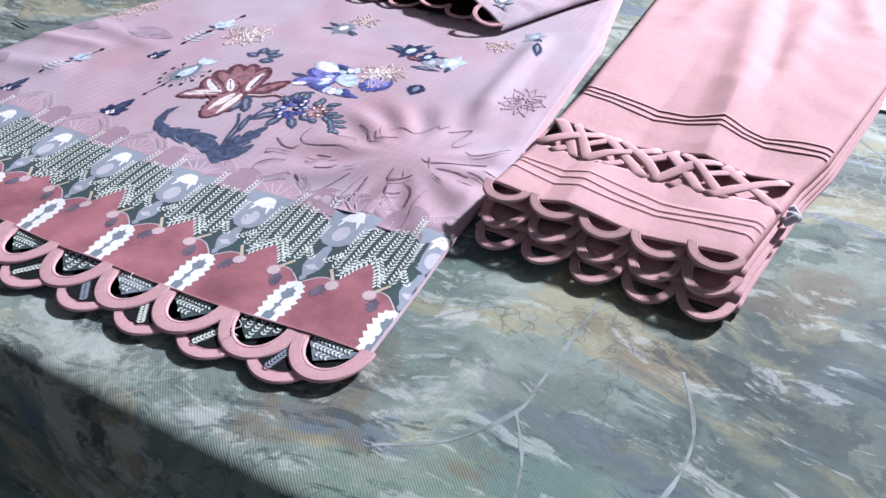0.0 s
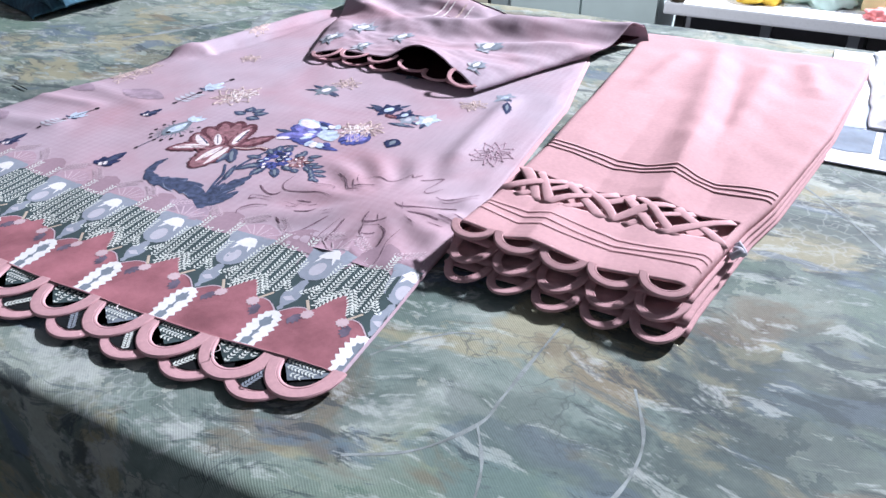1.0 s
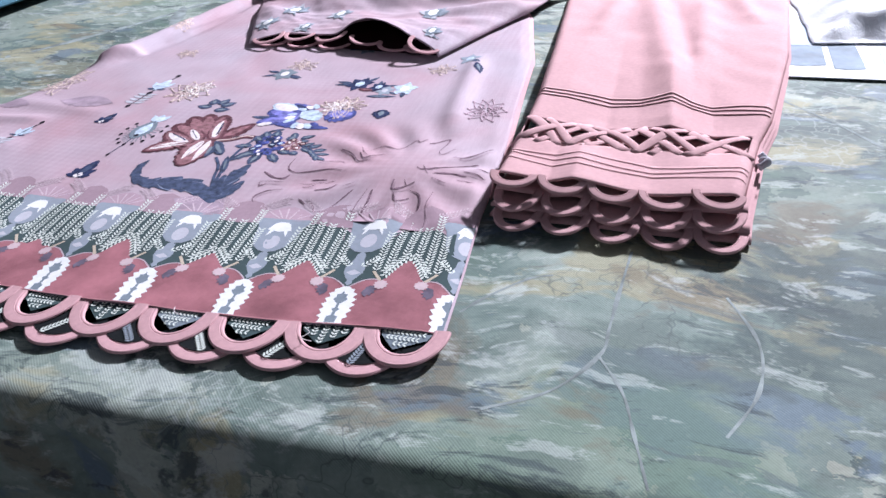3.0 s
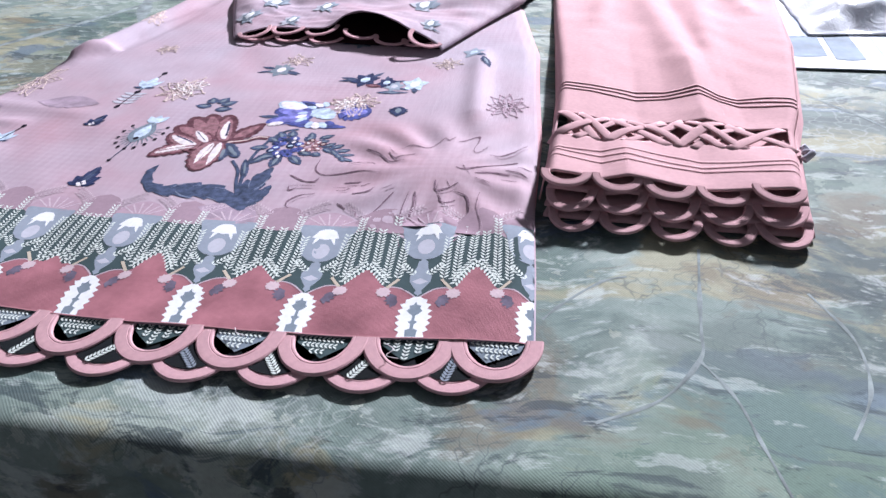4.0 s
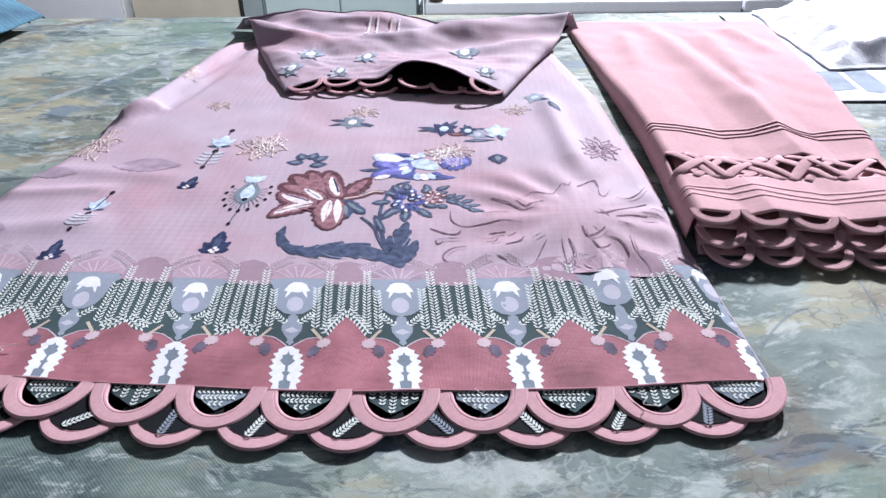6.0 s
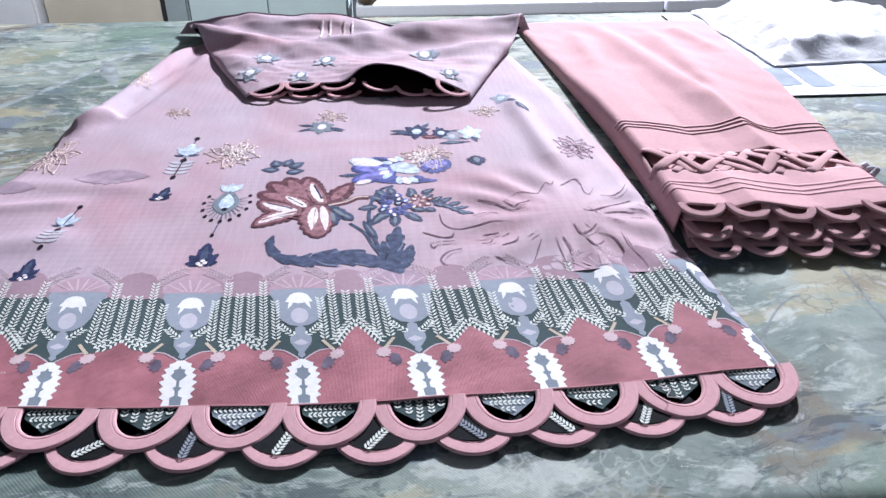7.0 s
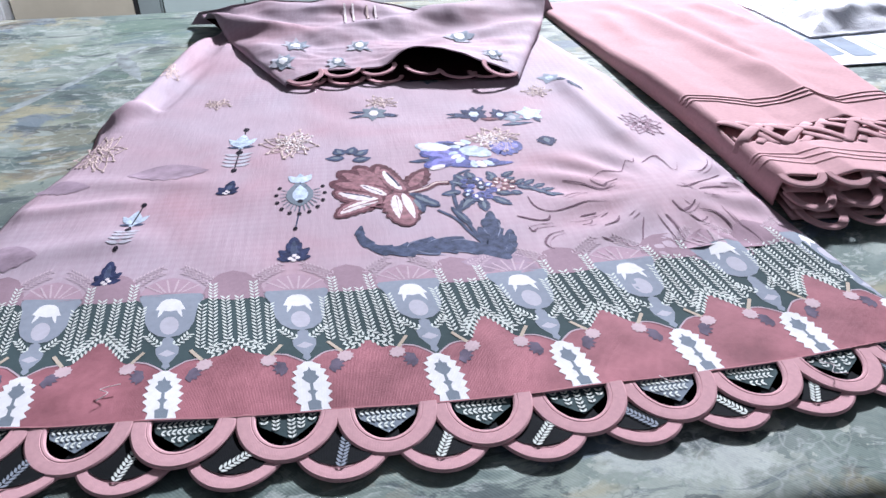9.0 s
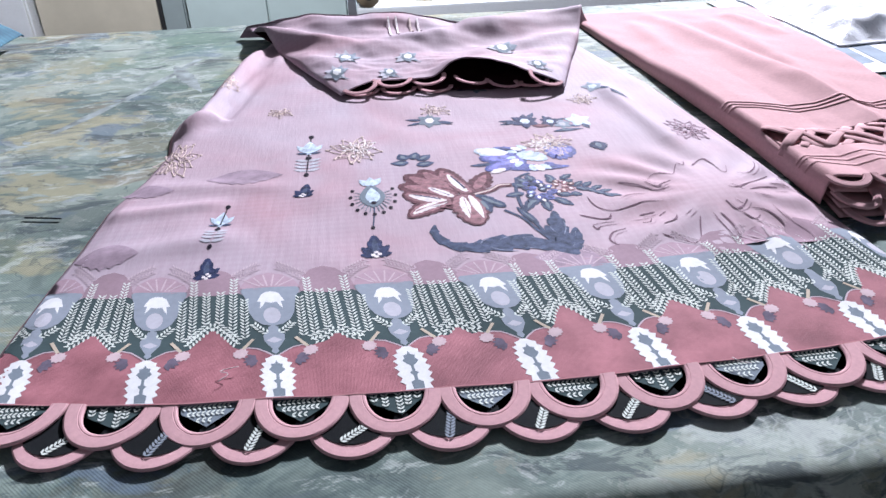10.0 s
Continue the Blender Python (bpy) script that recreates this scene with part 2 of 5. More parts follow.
# maroon of the hem seam and of the shadow lines painted under the tucks
SHADE = fabric("maroon_seam_and_shade", (0.40, 0.19, 0.21), 0.1)
TWIG = fabric("pale_grey_print", (0.26, 0.30, 0.30), 0.5, big=40.0)
PALELEAF = fabric("sage_print", (0.27, 0.315, 0.285), 0.25, big=30.0)
DENIM = denim_material()
FILM = film_material()
PAPER = plain("white_paper", (0.68, 0.71, 0.76), 0.7, 0, 0.03)
BLUEINK = plain("faded_blue_ink", (0.15, 0.205, 0.27), 0.85, 0, 0.35, 18)
PALEINK = plain("pale_blue_ink", (0.36, 0.43, 0.54), 0.85, 0, 0.15, 18)
WOOD = plain("dark_wood", (0.10, 0.06, 0.04), 0.5, 0, 0.3)
STEEL = plain("grey_steel", (0.20, 0.22, 0.24), 0.35, 0.8)
PIN = plain("blued_steel", (0.02, 0.02, 0.025), 0.3, 0.9)
WALL = plain("grey_wall", (0.15, 0.155, 0.165), 0.8, 0, 0.05, 4)
FLOOR = plain("grey_floor", (0.075, 0.075, 0.078), 0.55, 0, 0.25, 5)
BOARD = plain("white_laminate", (0.68, 0.70, 0.74), 0.3, 0, 0.03)
IVORY = plain("beige_laminate", (0.50, 0.46, 0.38), 0.45, 0, 0.06)
AQUA = plain("pale_aqua_enamel", (0.46, 0.56, 0.56), 0.35, 0, 0.06, 6)
GREYPAINT = plain("grey_enamel", (0.26, 0.31, 0.32), 0.4, 0, 0.06)
# black parts, and the painted shade between two cupboards
BLACK = plain("black_and_gap_shade", (0.015, 0.015, 0.017), 0.6)
DARKGREY = plain("dark_grey_shade_panel", (0.05, 0.05, 0.06), 0.5)
YELLOW = fabric("yellow_cotton", (0.75, 0.50, 0.08), 0.1)
CARD = plain("yellow_card", (0.60, 0.52, 0.28), 0.6)
CORAL = fabric("coral_cotton", (0.70, 0.25, 0.25), 0.1)
MINT = fabric("mint_cotton", (0.42, 0.55, 0.50), 0.15)
KRAFT = plain("brown_card", (0.22, 0.17, 0.11), 0.7)


# ---- mesh helpers ----
def mesh_object(name, verts, faces, mat, parent=None, label="", smooth=True):
    me = bpy.data.meshes.new(name)
    me.from_pydata([tuple(v) for v in verts], [], faces)
    me.update()
    if smooth:
        me.polygons.foreach_set("use_smooth", [True] * len(me.polygons))
    if mat:
        me.materials.append(mat)
    ob = new(name, me)
    if parent:
        ob.parent = parent
    return tagged(ob, label)


def part(name, bm, mat, parent, label="", smooth=False):
    me = bpy.data.meshes.new(name)
    bmesh.ops.recalc_face_normals(bm, faces=bm.faces)
    bm.to_mesh(me)
    bm.free()
    me.polygons.foreach_set("use_smooth", [smooth] * len(me.polygons))
    me.materials.append(mat)
    ob = new(name, me)
    if parent:
        ob.parent = parent
    return tagged(ob, label)


def thing(name, label, category, group="", kind=""):
    return tagged(new(name), label, category, group, kind)


def box(x0, x1, y0, y1, z0, z1, bevel=0.004, bm=None):
    own = bmesh.new()
    bmesh.ops.create_cube(own, size=1, matrix=Matrix.Translation(((x0 + x1) / 2, (y0 + y1) / 2, (z0 + z1) / 2)) @ Matrix.Diagonal((x1 - x0, y1 - y0, z1 - z0, 1)))
    if bevel:
        bmesh.ops.bevel(own, geom=own.edges[:], offset=bevel, segments=2, affect="EDGES", profile=0.6)
    return own


def sheet(name, fn, nu, nv, mat, parent=None, label="", drop=0.0, keep=None, thick=0.0):
    """A cloth from fn(u, v) -> (x, y, z), u and v from 0 to 1; the rim turns down by drop."""
    verts, faces = [], []
    for j in range(nv + 1):
        for i in range(nu + 1):
            verts.append(fn(i / nu, j / nv))
    w = nu + 1
    for j in range(nv):
        for i in range(nu):
            if keep is None or keep((i + 0.5) / nu, (j + 0.5) / nv):
                faces.append((j * w + i, j * w + i + 1, (j + 1) * w + i + 1, (j + 1) * w + i))
    if drop:
        rim = [i for i in range(w)] + [j * w + nu for j in range(1, nv + 1)] + [nv * w + i for i in range(nu - 1, -1, -1)] + [j * w for j in range(nv - 1, 0, -1)]
        low = []
        for k in rim:
            x, y, z = verts[k]
            low.append(len(verts))
            verts.append((x, y, max(0.0006, z - drop)))
        for a in range(len(rim)):
            b = (a + 1) % len(rim)
            faces.append((rim[b], rim[a], low[a], low[b]))
    ob = mesh_object(name, verts, faces, mat, parent, label)
    if thick:
        s = ob.modifiers.new("thickness", "SOLIDIFY")
        s.thickness, s.offset = thick, -1
    return ob


class Shapes:
    """Flat shapes laid on a cloth, gathered into one mesh."""

    def __init__(self, height, lift):
        self.verts, self.faces, self.height, self.lift, self.pull = [], [], height, lift, None

    def put(self, x, y, extra=0.0):
        if self.pull:
            y = self.pull[0] + (y - self.pull[0]) * self.pull[1]
        self.verts.append((x, y, self.height(x, y) + self.lift + 0.14 * extra))
        return len(self.verts) - 1

    def fill(self, outline, dome=0.0, centre=None):
        n = len(outline)
        cx, cy = centre or (sum(p[0] for p in outline) / n, sum(p[1] for p in outline) / n)
        c = self.put(cx, cy, dome)
        rings = [[self.put(cx + (x - cx) * f, cy + (y - cy) * f, dome * (1 - f ** 3)) for x, y in outline] for f in (0.25, 0.5, 0.75, 1.0)]
        for a in range(n):
            b = (a + 1) % n
            self.faces.append((c, rings[0][a], rings[0][b]))
            for p, q in zip(rings, rings[1:]):
                self.faces.append((p[a], q[a], q[b], p[b]))

    def ribbon(self, line, width, dome=0.0):
        """A stroke along the line; width may be a function of 0..1."""
        n, rows = len(line), []
        for a, (x, y) in enumerate(line):
            x0, y0 = line[max(0, a - 1)]
            x1, y1 = line[min(n - 1, a + 1)]
            d = math.hypot(x1 - x0, y1 - y0) or 1
            nx, ny = -(y1 - y0) / d, (x1 - x0) / d
            w = (width(a / (n - 1)) if callable(width) else width) / 2
            rows.append((self.put(x + nx * w, y + ny * w), self.put(x, y, dome), self.put(x - nx * w, y - ny * w)))
        for p, q in zip(rows, rows[1:]):
            self.faces.append((p[1], p[0], q[0], q[1]))
            self.faces.append((p[2], p[1], q[1], q[2]))

    def leaf(self, x, y, turn, length, width, dome=0.0, ragged=0.0, n=10):
        """A pointed leaf from its foot at (x, y)."""
        c, s = math.cos(radians(turn)), math.sin(radians(turn))
        pts = []
        for side in (1, -1):
            for k in range(n):
                a = k / n if side == 1 else 1 - k / n
                w = width / 2 * math.sin(math.pi * a ** 0.8) * (1 + ragged * (1 if k % 2 else -1)) * side
                pts.append((x + c * a * length - s * w, y + s * a * length + c * w))
        self.fill(pts, dome, (x + c * length * 0.5, y + s * length * 0.5))

    def disc(self, x, y, rx, ry, n=14, dome=0.0, ragged=0.0, turn=0.0):
        pts = []
        for k in range(n):
            a = 2 * math.pi * k / n
            q = 1 + ragged * (1 if k % 2 else -1)
            pts.append((x + rx * q * math.cos(a + turn), y + ry * q * math.sin(a + turn)))
        self.fill(pts, dome, (x, y))

    def make(self, name, mat, parent, label=""):
        return mesh_object(name, self.verts, self.faces, mat, parent, label) if self.verts else None


def curve_pts(points, n=8):
    """A smooth line through a few points."""
    out = []
    p = [points[0]] + list(points) + [points[-1]]
    for i in range(1, len(p) - 2):
        for k in range(n):
            t = k / n
            out.append(tuple(0.5 * (2 * b + (c - a) * t + (2 * a - 5 * b + 4 * c - d) * t * t + (3 * b - a - 3 * c + d) * t ** 3) for a, b, c, d in zip(p[i - 1], p[i], p[i + 1], p[i + 2])))
    return out + [tuple(points[-1])]


def tube(line, radius, n=8, flat=1.0, bm=None):
    """A round cord through 3D points."""
    bm = bm or bmesh.new()
    rings = []
    for a, p in enumerate(line):
        p = Vector(p)
        d = (Vector(line[min(len(line) - 1, a + 1)]) - Vector(line[max(0, a - 1)])).normalized()
        side = d.cross(Vector((0, 0, 1)))
        side = side.normalized() if side.length > 1e-5 else Vector((1, 0, 0))
        up = side.cross(d)
        r = radius(a / (len(line) - 1)) if callable(radius) else radius
        rings.append([bm.verts.new(p + side * r * math.cos(2 * math.pi * k / n) + up * r * flat * math.sin(2 * math.pi * k / n)) for k in range(n)])
    for p, q in zip(rings, rings[1:]):
        for k in range(n):
            bm.faces.new((p[k], p[(k + 1) % n], q[(k + 1) % n], q[k]))
    bm.faces.new(rings[0][::-1])
    bm.faces.new(rings[-1])
    return bm


def scallop_mesh(name, mat, rx, ry, wide, thick, tilt=0.0, n=34):
    """A U-shaped cloth loop, open to +y, its ends at y = 0; tilt lowers its foot."""
    verts, faces = [], []
    section = [(-1, -1), (-1, 0.2), (-0.84, 0.9), (-0.62, 1.0), (-0.55, 0.70), (-0.48, 1.0), (0.3, 1.0), (0.82, 0.9), (1, 0.2), (1, -1)]
    for k in range(n + 1):
        a = math.pi + math.pi * k / n
        dx, dy = math.cos(a), math.sin(a)
        for s, h in section:
            off = -wide / 2 + s * wide / 2
            x, y = (rx + off) * dx, (ry + off) * dy
            verts.append((x, y, h * thick / 2 + y * tilt))
    m = len(section)
    for k in range(n):
        for s in range(m):
            faces.append((k * m + s, k * m + (s + 1) % m, (k + 1) * m + (s + 1) % m, (k + 1) * m + s))
    faces.append(tuple(range(m))[::-1])
    faces.append(tuple(n * m + s for s in range(m)))
    me = bpy.data.meshes.new(name)
    me.from_pydata(verts, [], faces)
    me.materials.append(mat)
    return me


def place(name, me, m, parent, label=""):
    ob = new(name, me)
    ob.parent = parent
    ob.matrix_basis = m
    return tagged(ob, label)


# ---- room ----
GROUND = -0.92


def slab(name, x0, x1, y0, y1, z0, z1, mat, label, category):
    ob = part(name, box(x0, x1, y0, y1, z0, z1, 0), mat, None)
    return tagged(ob, label, category, kind="structure")


slab("floor", -3.0, 3.6, -2.6, 4.5, GROUND - 0.1, GROUND, FLOOR, "grey cement floor of the workshop", "floor")
slab("ceiling", -3.0, 3.6, -2.6, 4.5, 2.3, 2.4, WALL, "plain grey ceiling of the workshop", "ceiling")
slab("wall_north", -3.0, 3.6, 4.3, 4.5, GROUND, 2.3, WALL, "grey painted wall behind the cupboards", "wall")
slab("wall_south", -3.0, 3.6, -2.6, -2.4, GROUND, 2.3, WALL, "plain grey painted wall", "wall")
slab("wall_west", -3.0, -2.8, -2.4, 4.3, GROUND, 2.3, WALL, "plain grey painted wall", "wall")
slab("wall_east", 3.4, 3.6, -2.4, 4.3, GROUND, 2.3, WALL, "plain grey painted wall", "wall")

# ---- table and its cloth ----
FRONT, BACK = -0.113, 0.885
table = thing("cutting_table", "dark wooden cutting table under a printed cloth", "table")
part("tabletop", box(-1.25, 1.25, FRONT + 0.004, BACK - 0.004, -0.045, -0.004, 0.01), WOOD, table)
for lx in (-1.15, 1.15):
    for ly in (FRONT + 0.08, BACK - 0.08):
        part("leg", box(lx - 0.035, lx + 0.035, ly - 0.035, ly + 0.035, GROUND, -0.045, 0.004), WOOD, table)


def cloth_point(u, v):
    """The cloth over the tabletop: flat, then round the front edge and down."""
    x = -1.27 + 2.54 * u
    length, r = 1.40, 0.016
    s = v * length
    flat = BACK - FRONT - r
    lump = 0.0009 * noise.noise((x * 7, s * 7, 0)) - 0.0007
    if s < flat:
        return x, BACK - s, lump
    a = (s - flat) / r
    if a < math.pi / 2:
        return x, FRONT + r - r * math.sin(a), -r + r * math.cos(a) + lump
    d = (a - math.pi / 2) * r
    sway = 0.012 * min(1, d * 4) * math.sin(x * 17 + 2 * noise.noise((x * 3, 1, 0)))
    return x, FRONT + sway - 0.004 * min(1, d * 20), -r - d


cloth = sheet("tablecloth", cloth_point, 150, 420, CLOTH)
tagged(cloth, "cotton tablecloth printed in brushed grey-green, slate and ochre", "tablecloth")

# ---- kurta ----
PITCH = 0.069
HEM = [(-0.31, 0.004), (-0.28, -0.002), (-0.246, -0.008), (-0.196, -0.016), (-0.147, -0.0185), (-0.096, -0.023), (-0.047, -0.0245), (0.001, -0.027), (0.0485, -0.029), (0.098, -0.0265), (0.145, -0.0255), (0.192, -0.0235), (0.239, -0.0175), (0.286, -0.014), (0.31, -0.013)]
LEFT = [(-0.05, -0.303), (0.05, -0.303), (0.12, -0.297), (0.17, -0.291), (0.235, -0.287), (0.29, -0.271), (0.35, -0.261), (0.40, -0.268), (0.43, -0.266), (0.455, -0.262), (0.48, -0.248), (0.55, -0.243), (0.61, -0.234), (0.72, -0.200), (0.80, -0.185)]
RIGHT = [(-0.05, 0.286), (0.05, 0.280), (0.12, 0.2745), (0.24, 0.269), (0.35, 0.260), (0.41, 0.256), (0.47, 0.2525), (0.53, 0.241), (0.64, 0.222), (0.67, 0.212), (0.80, 0.19)]


def bend(x):
    return sum(vals(x + d, HEM) for d in (-0.018, -0.006, 0.006, 0.018)) / 4 + 0.02


def hem_y(x):
    return bend(x) - 0.02


def warp(x, v):
    """World y of the pattern height v on the kurta."""
    return v + bend(x) * max(0.0, 1 - max(0.0, v - 0.12) / 0.3)


def ridge(x, y, ax, ay, bx, by, width, height):
    dx, dy = bx - ax, by - ay
    t = max(-0.15, min(1.15, ((x - ax) * dx + (y - ay) * dy) / (dx * dx + dy * dy)))
    d = math.hypot(x - ax - t * dx, y - ay - t * dy)
    fade = max(0.0, min(1.0, (t + 0.15) / 0.25, (1.15 - t) / 0.25))
    return height * fade * math.exp(-(d / width) ** 2)


def kurta_z(x, y):
    z = 0.0062 + 0.0020 * noise.noise((x * 9, y * 9, 3.0)) + 0.0009 * noise.noise((x * 30, y * 22, 1.0))
    z += ridge(x, y, -0.244, 0.415, -0.205, 0.70, 0.009, 0.011) + ridge(x, y, -0.262, 0.395, -0.225, 0.43, 0.010, 0.008) + ridge(x, y, -0.215, 0.50, -0.175, 0.66, 0.008, 0.005)
    z -= ridge(x, y, -0.222, 0.425, -0.185, 0.63, 0.008, 0.0045)
    z += ridge(x, y, 0.196, 0.45, 0.212, 0.27, 0.012, 0.006)
    z += ridge(x, y, -0.27, 0.27, -0.15, 0.25, 0.012, 0.0018) + ridge(x, y, -0.28, 0.15, -0.18, 0.165, 0.015, 0.003)
    z += ridge(x, y, -0.29, 0.215, -0.20, 0.225, 0.010, 0.003)
    low = max(0.0, 1 - abs(y - 0.012) / 0.045)
    z += low * (0.0011 * noise.noise((x * 38, y * 20, 4.0)) + 0.0004 * noise.noise((x * 70, y * 40, 6.0)))
    cx, cy = 0.200, 0.172
    r, a = math.hypot((x - cx) / 1.1, y - cy), math.atan2(y - cy, x - cx)
    z += 0.007 * math.exp(-(r / 0.05) ** 2)
    star = math.sin(12 * a + 3 * noise.noise((x * 12, y * 12, 7)))
    z += 0.0016 * star * math.exp(-((r - 0.07) / 0.03) ** 2)
    edge = min(x - vals(y, LEFT), vals(y, RIGHT) - x)
    z = max(0.0032, z)
    return z if edge > 0.012 else max(0.0035, 0.0035 + (z - 0.0035) * max(0.0, edge) / 0.012)


kurta = thing("kurta", "mauve-pink embroidered kurta with a scalloped hem, lying flat on the tablecloth", "kurta")


def kurta_point(u, v):
    v = -0.02 + 0.80 * v
    x = -0.303 + 0.589 * u
    y = warp(x, v)
    a, b = vals(y, LEFT), vals(y, RIGHT)
    x = a + (b - a) * u
    y = warp(x, v)
    return x, y, kurta_z(x, y)


sheet("front_panel", kurta_point, 190, 270, LAWN, kurta, "mauve-pink lawn with faint checks", drop=0.002)


def back_point(u, v):
    v = -0.026 + 0.74 * v
    x = -0.305 + 0.592 * u
    y = warp(x, v)
    a, b = vals(y, LEFT) - 0.003, vals(y, RIGHT) - 0.001 + 0.005 * min(1, max(0, y - 0.1) * 6)
    x = a + (b - a) * u
    return x, warp(x, v), 0.0010


sheet("back_panel", back_point, 60, 60, RING, kurta, "dusty pink back panel showing along the side", drop=0.0012)

# hem: brick-rose band, slate print band
ORN = [0.2825, 0.2155, 0.148, 0.080, 0.0115, -0.058, -0.1335, -0.2085, -0.284]


def on_kurta(x):
    return -0.301 < x < 0.284


def repeat(x):
    """0 at a white ornament, 1 halfway to the next."""
    t = float(np.interp(x, ORN[::-1], [float(k) for k in range(9)]))
    if x > ORN[0]:
        t = 8 + (x - ORN[0]) / PITCH
    if x < ORN[-1]:
        t = (x - ORN[-1]) / PITCH
    return abs((t + 0.5) % 1 - 0.5) * 2


PEAKS = [0.049, 0.0445, 0.0425, 0.0480, 0.0345, 0.0365, 0.0455, 0.043]


def rose_top(x):
    """Upper edge of the rose band: pointed lobes of uneven height between the white ornaments."""
    d = repeat(x)
    k = max(0, min(7, sum(1 for o in ORN if o > x) - 1))
    p = PEAKS[k]
    return vals(d, [(0, 0.0150), (0.10, 0.0190), (0.28, 0.0245), (0.45, 0.0262), (0.56, 0.0250), (0.66, 0.0275), (0.80, p - 0.0085), (0.92, p - 0.0022), (1, p)])


def band(name, low, high, nx, ny, lift, mat, label):
    def fn(u, v):
        x = -0.302 + 0.587 * u
        p = low(x) + (high(x) - low(x)) * v
        x, y = pw(x, p)
        return x, y, kurta_z(x, y) + lift
    return sheet(name, fn, nx, ny, mat, kurta, label)


def dark_top(x):
    d = repeat(x)
    return vals(d, [(0, 0.084), (0.3, 0.084), (0.42, 0.080), (0.62, 0.086), (1, 0.090)])


def lean(x):
    """How far the print slants sideways for each metre up the cloth."""
    return vals(x, [(-0.284, -0.05), (-0.21, -0.11), (-0.13, -0.13), (0.08, -0.125), (0.15, -0.09), (0.25, -0.08)])


def pw(x, v):
    """World place of a point of the slanting border print, kept on the cloth."""
    x += lean(x) * (v + 0.02)
    y = warp(x, v)
    return min(max(x, vals(y, LEFT) + 0.001), vals(y, RIGHT) - 0.001), y


band("dark_border", lambda x: rose_top(x) - 0.001, dark_top, 300, 24, 0.00012, INK, "dark green printed border")
band("rose_border", lambda x: -0.0205, rose_top, 300, 24, 0.0002, BRICK, "brick-rose hem band with pointed lobes")


def laid(lift):
    return Shapes(lambda x, y: kurta_z(x, y), 0.00028 + 0.07 * lift)


def poly(shape, pts, dome=0.0):
    shape.fill([pw(x, v) for x, v in pts], dome)


def fern(shape, line, leaf=0.0036, step=0.0027, spread=42, wide=0.0013):
    """Paired leaflets along a line given in pattern coordinates."""
    total = 0.0
    for (x0, v0), (x1, v1) in zip(line, line[1:]):
        d = math.hypot(x1 - x0, v1 - v0)
        turn = math.degrees(math.atan2(v1 - v0, x1 - x0))
        k = max(1, round(d / step))
        for a in range(k):
            x, v = x0 + (x1 - x0) * a / k, v0 + (v1 - v0) * a / k
            for side in (1, -1):
                t = radians(turn + side * spread)
                pts = []
                for q, w in ((0, 0.15), (0.4, 1), (0.75, 0.8), (1, 0), (0.75, -0.6), (0.4, -0.8)):
                    lx, lv = q * leaf, w * wide / 2
                    pts.append((x + lx * math.cos(t) - lv * math.sin(t), v + lx * math.sin(t) + lv * math.cos(t)))
                if all(-0.300 < p[0] < 0.283 for p in pts):
                    idx = [shape.put(*pw(*p)) for p in pts]
                    shape.faces.append(tuple(idx))


# the repeating border print
RISE = [0.012, 0.012, 0.0035, 0.003, 0.002, 0.0, 0.0, 0.0, 0.0]


def sym(shape, ox, half, v0=0.0):
    """A symmetric piece of the print round ox, from its right half, listed from the top down."""
    rows = [[shape.put(*pw(ox + f * a, b + v0)) for f in (-1, -0.5, 0, 0.5, 1)] for a, b in half]
    for p, q in zip(rows, rows[1:]):
        for i in range(4):
            shape.faces.append((p[i], q[i], q[i + 1], p[i + 1]))


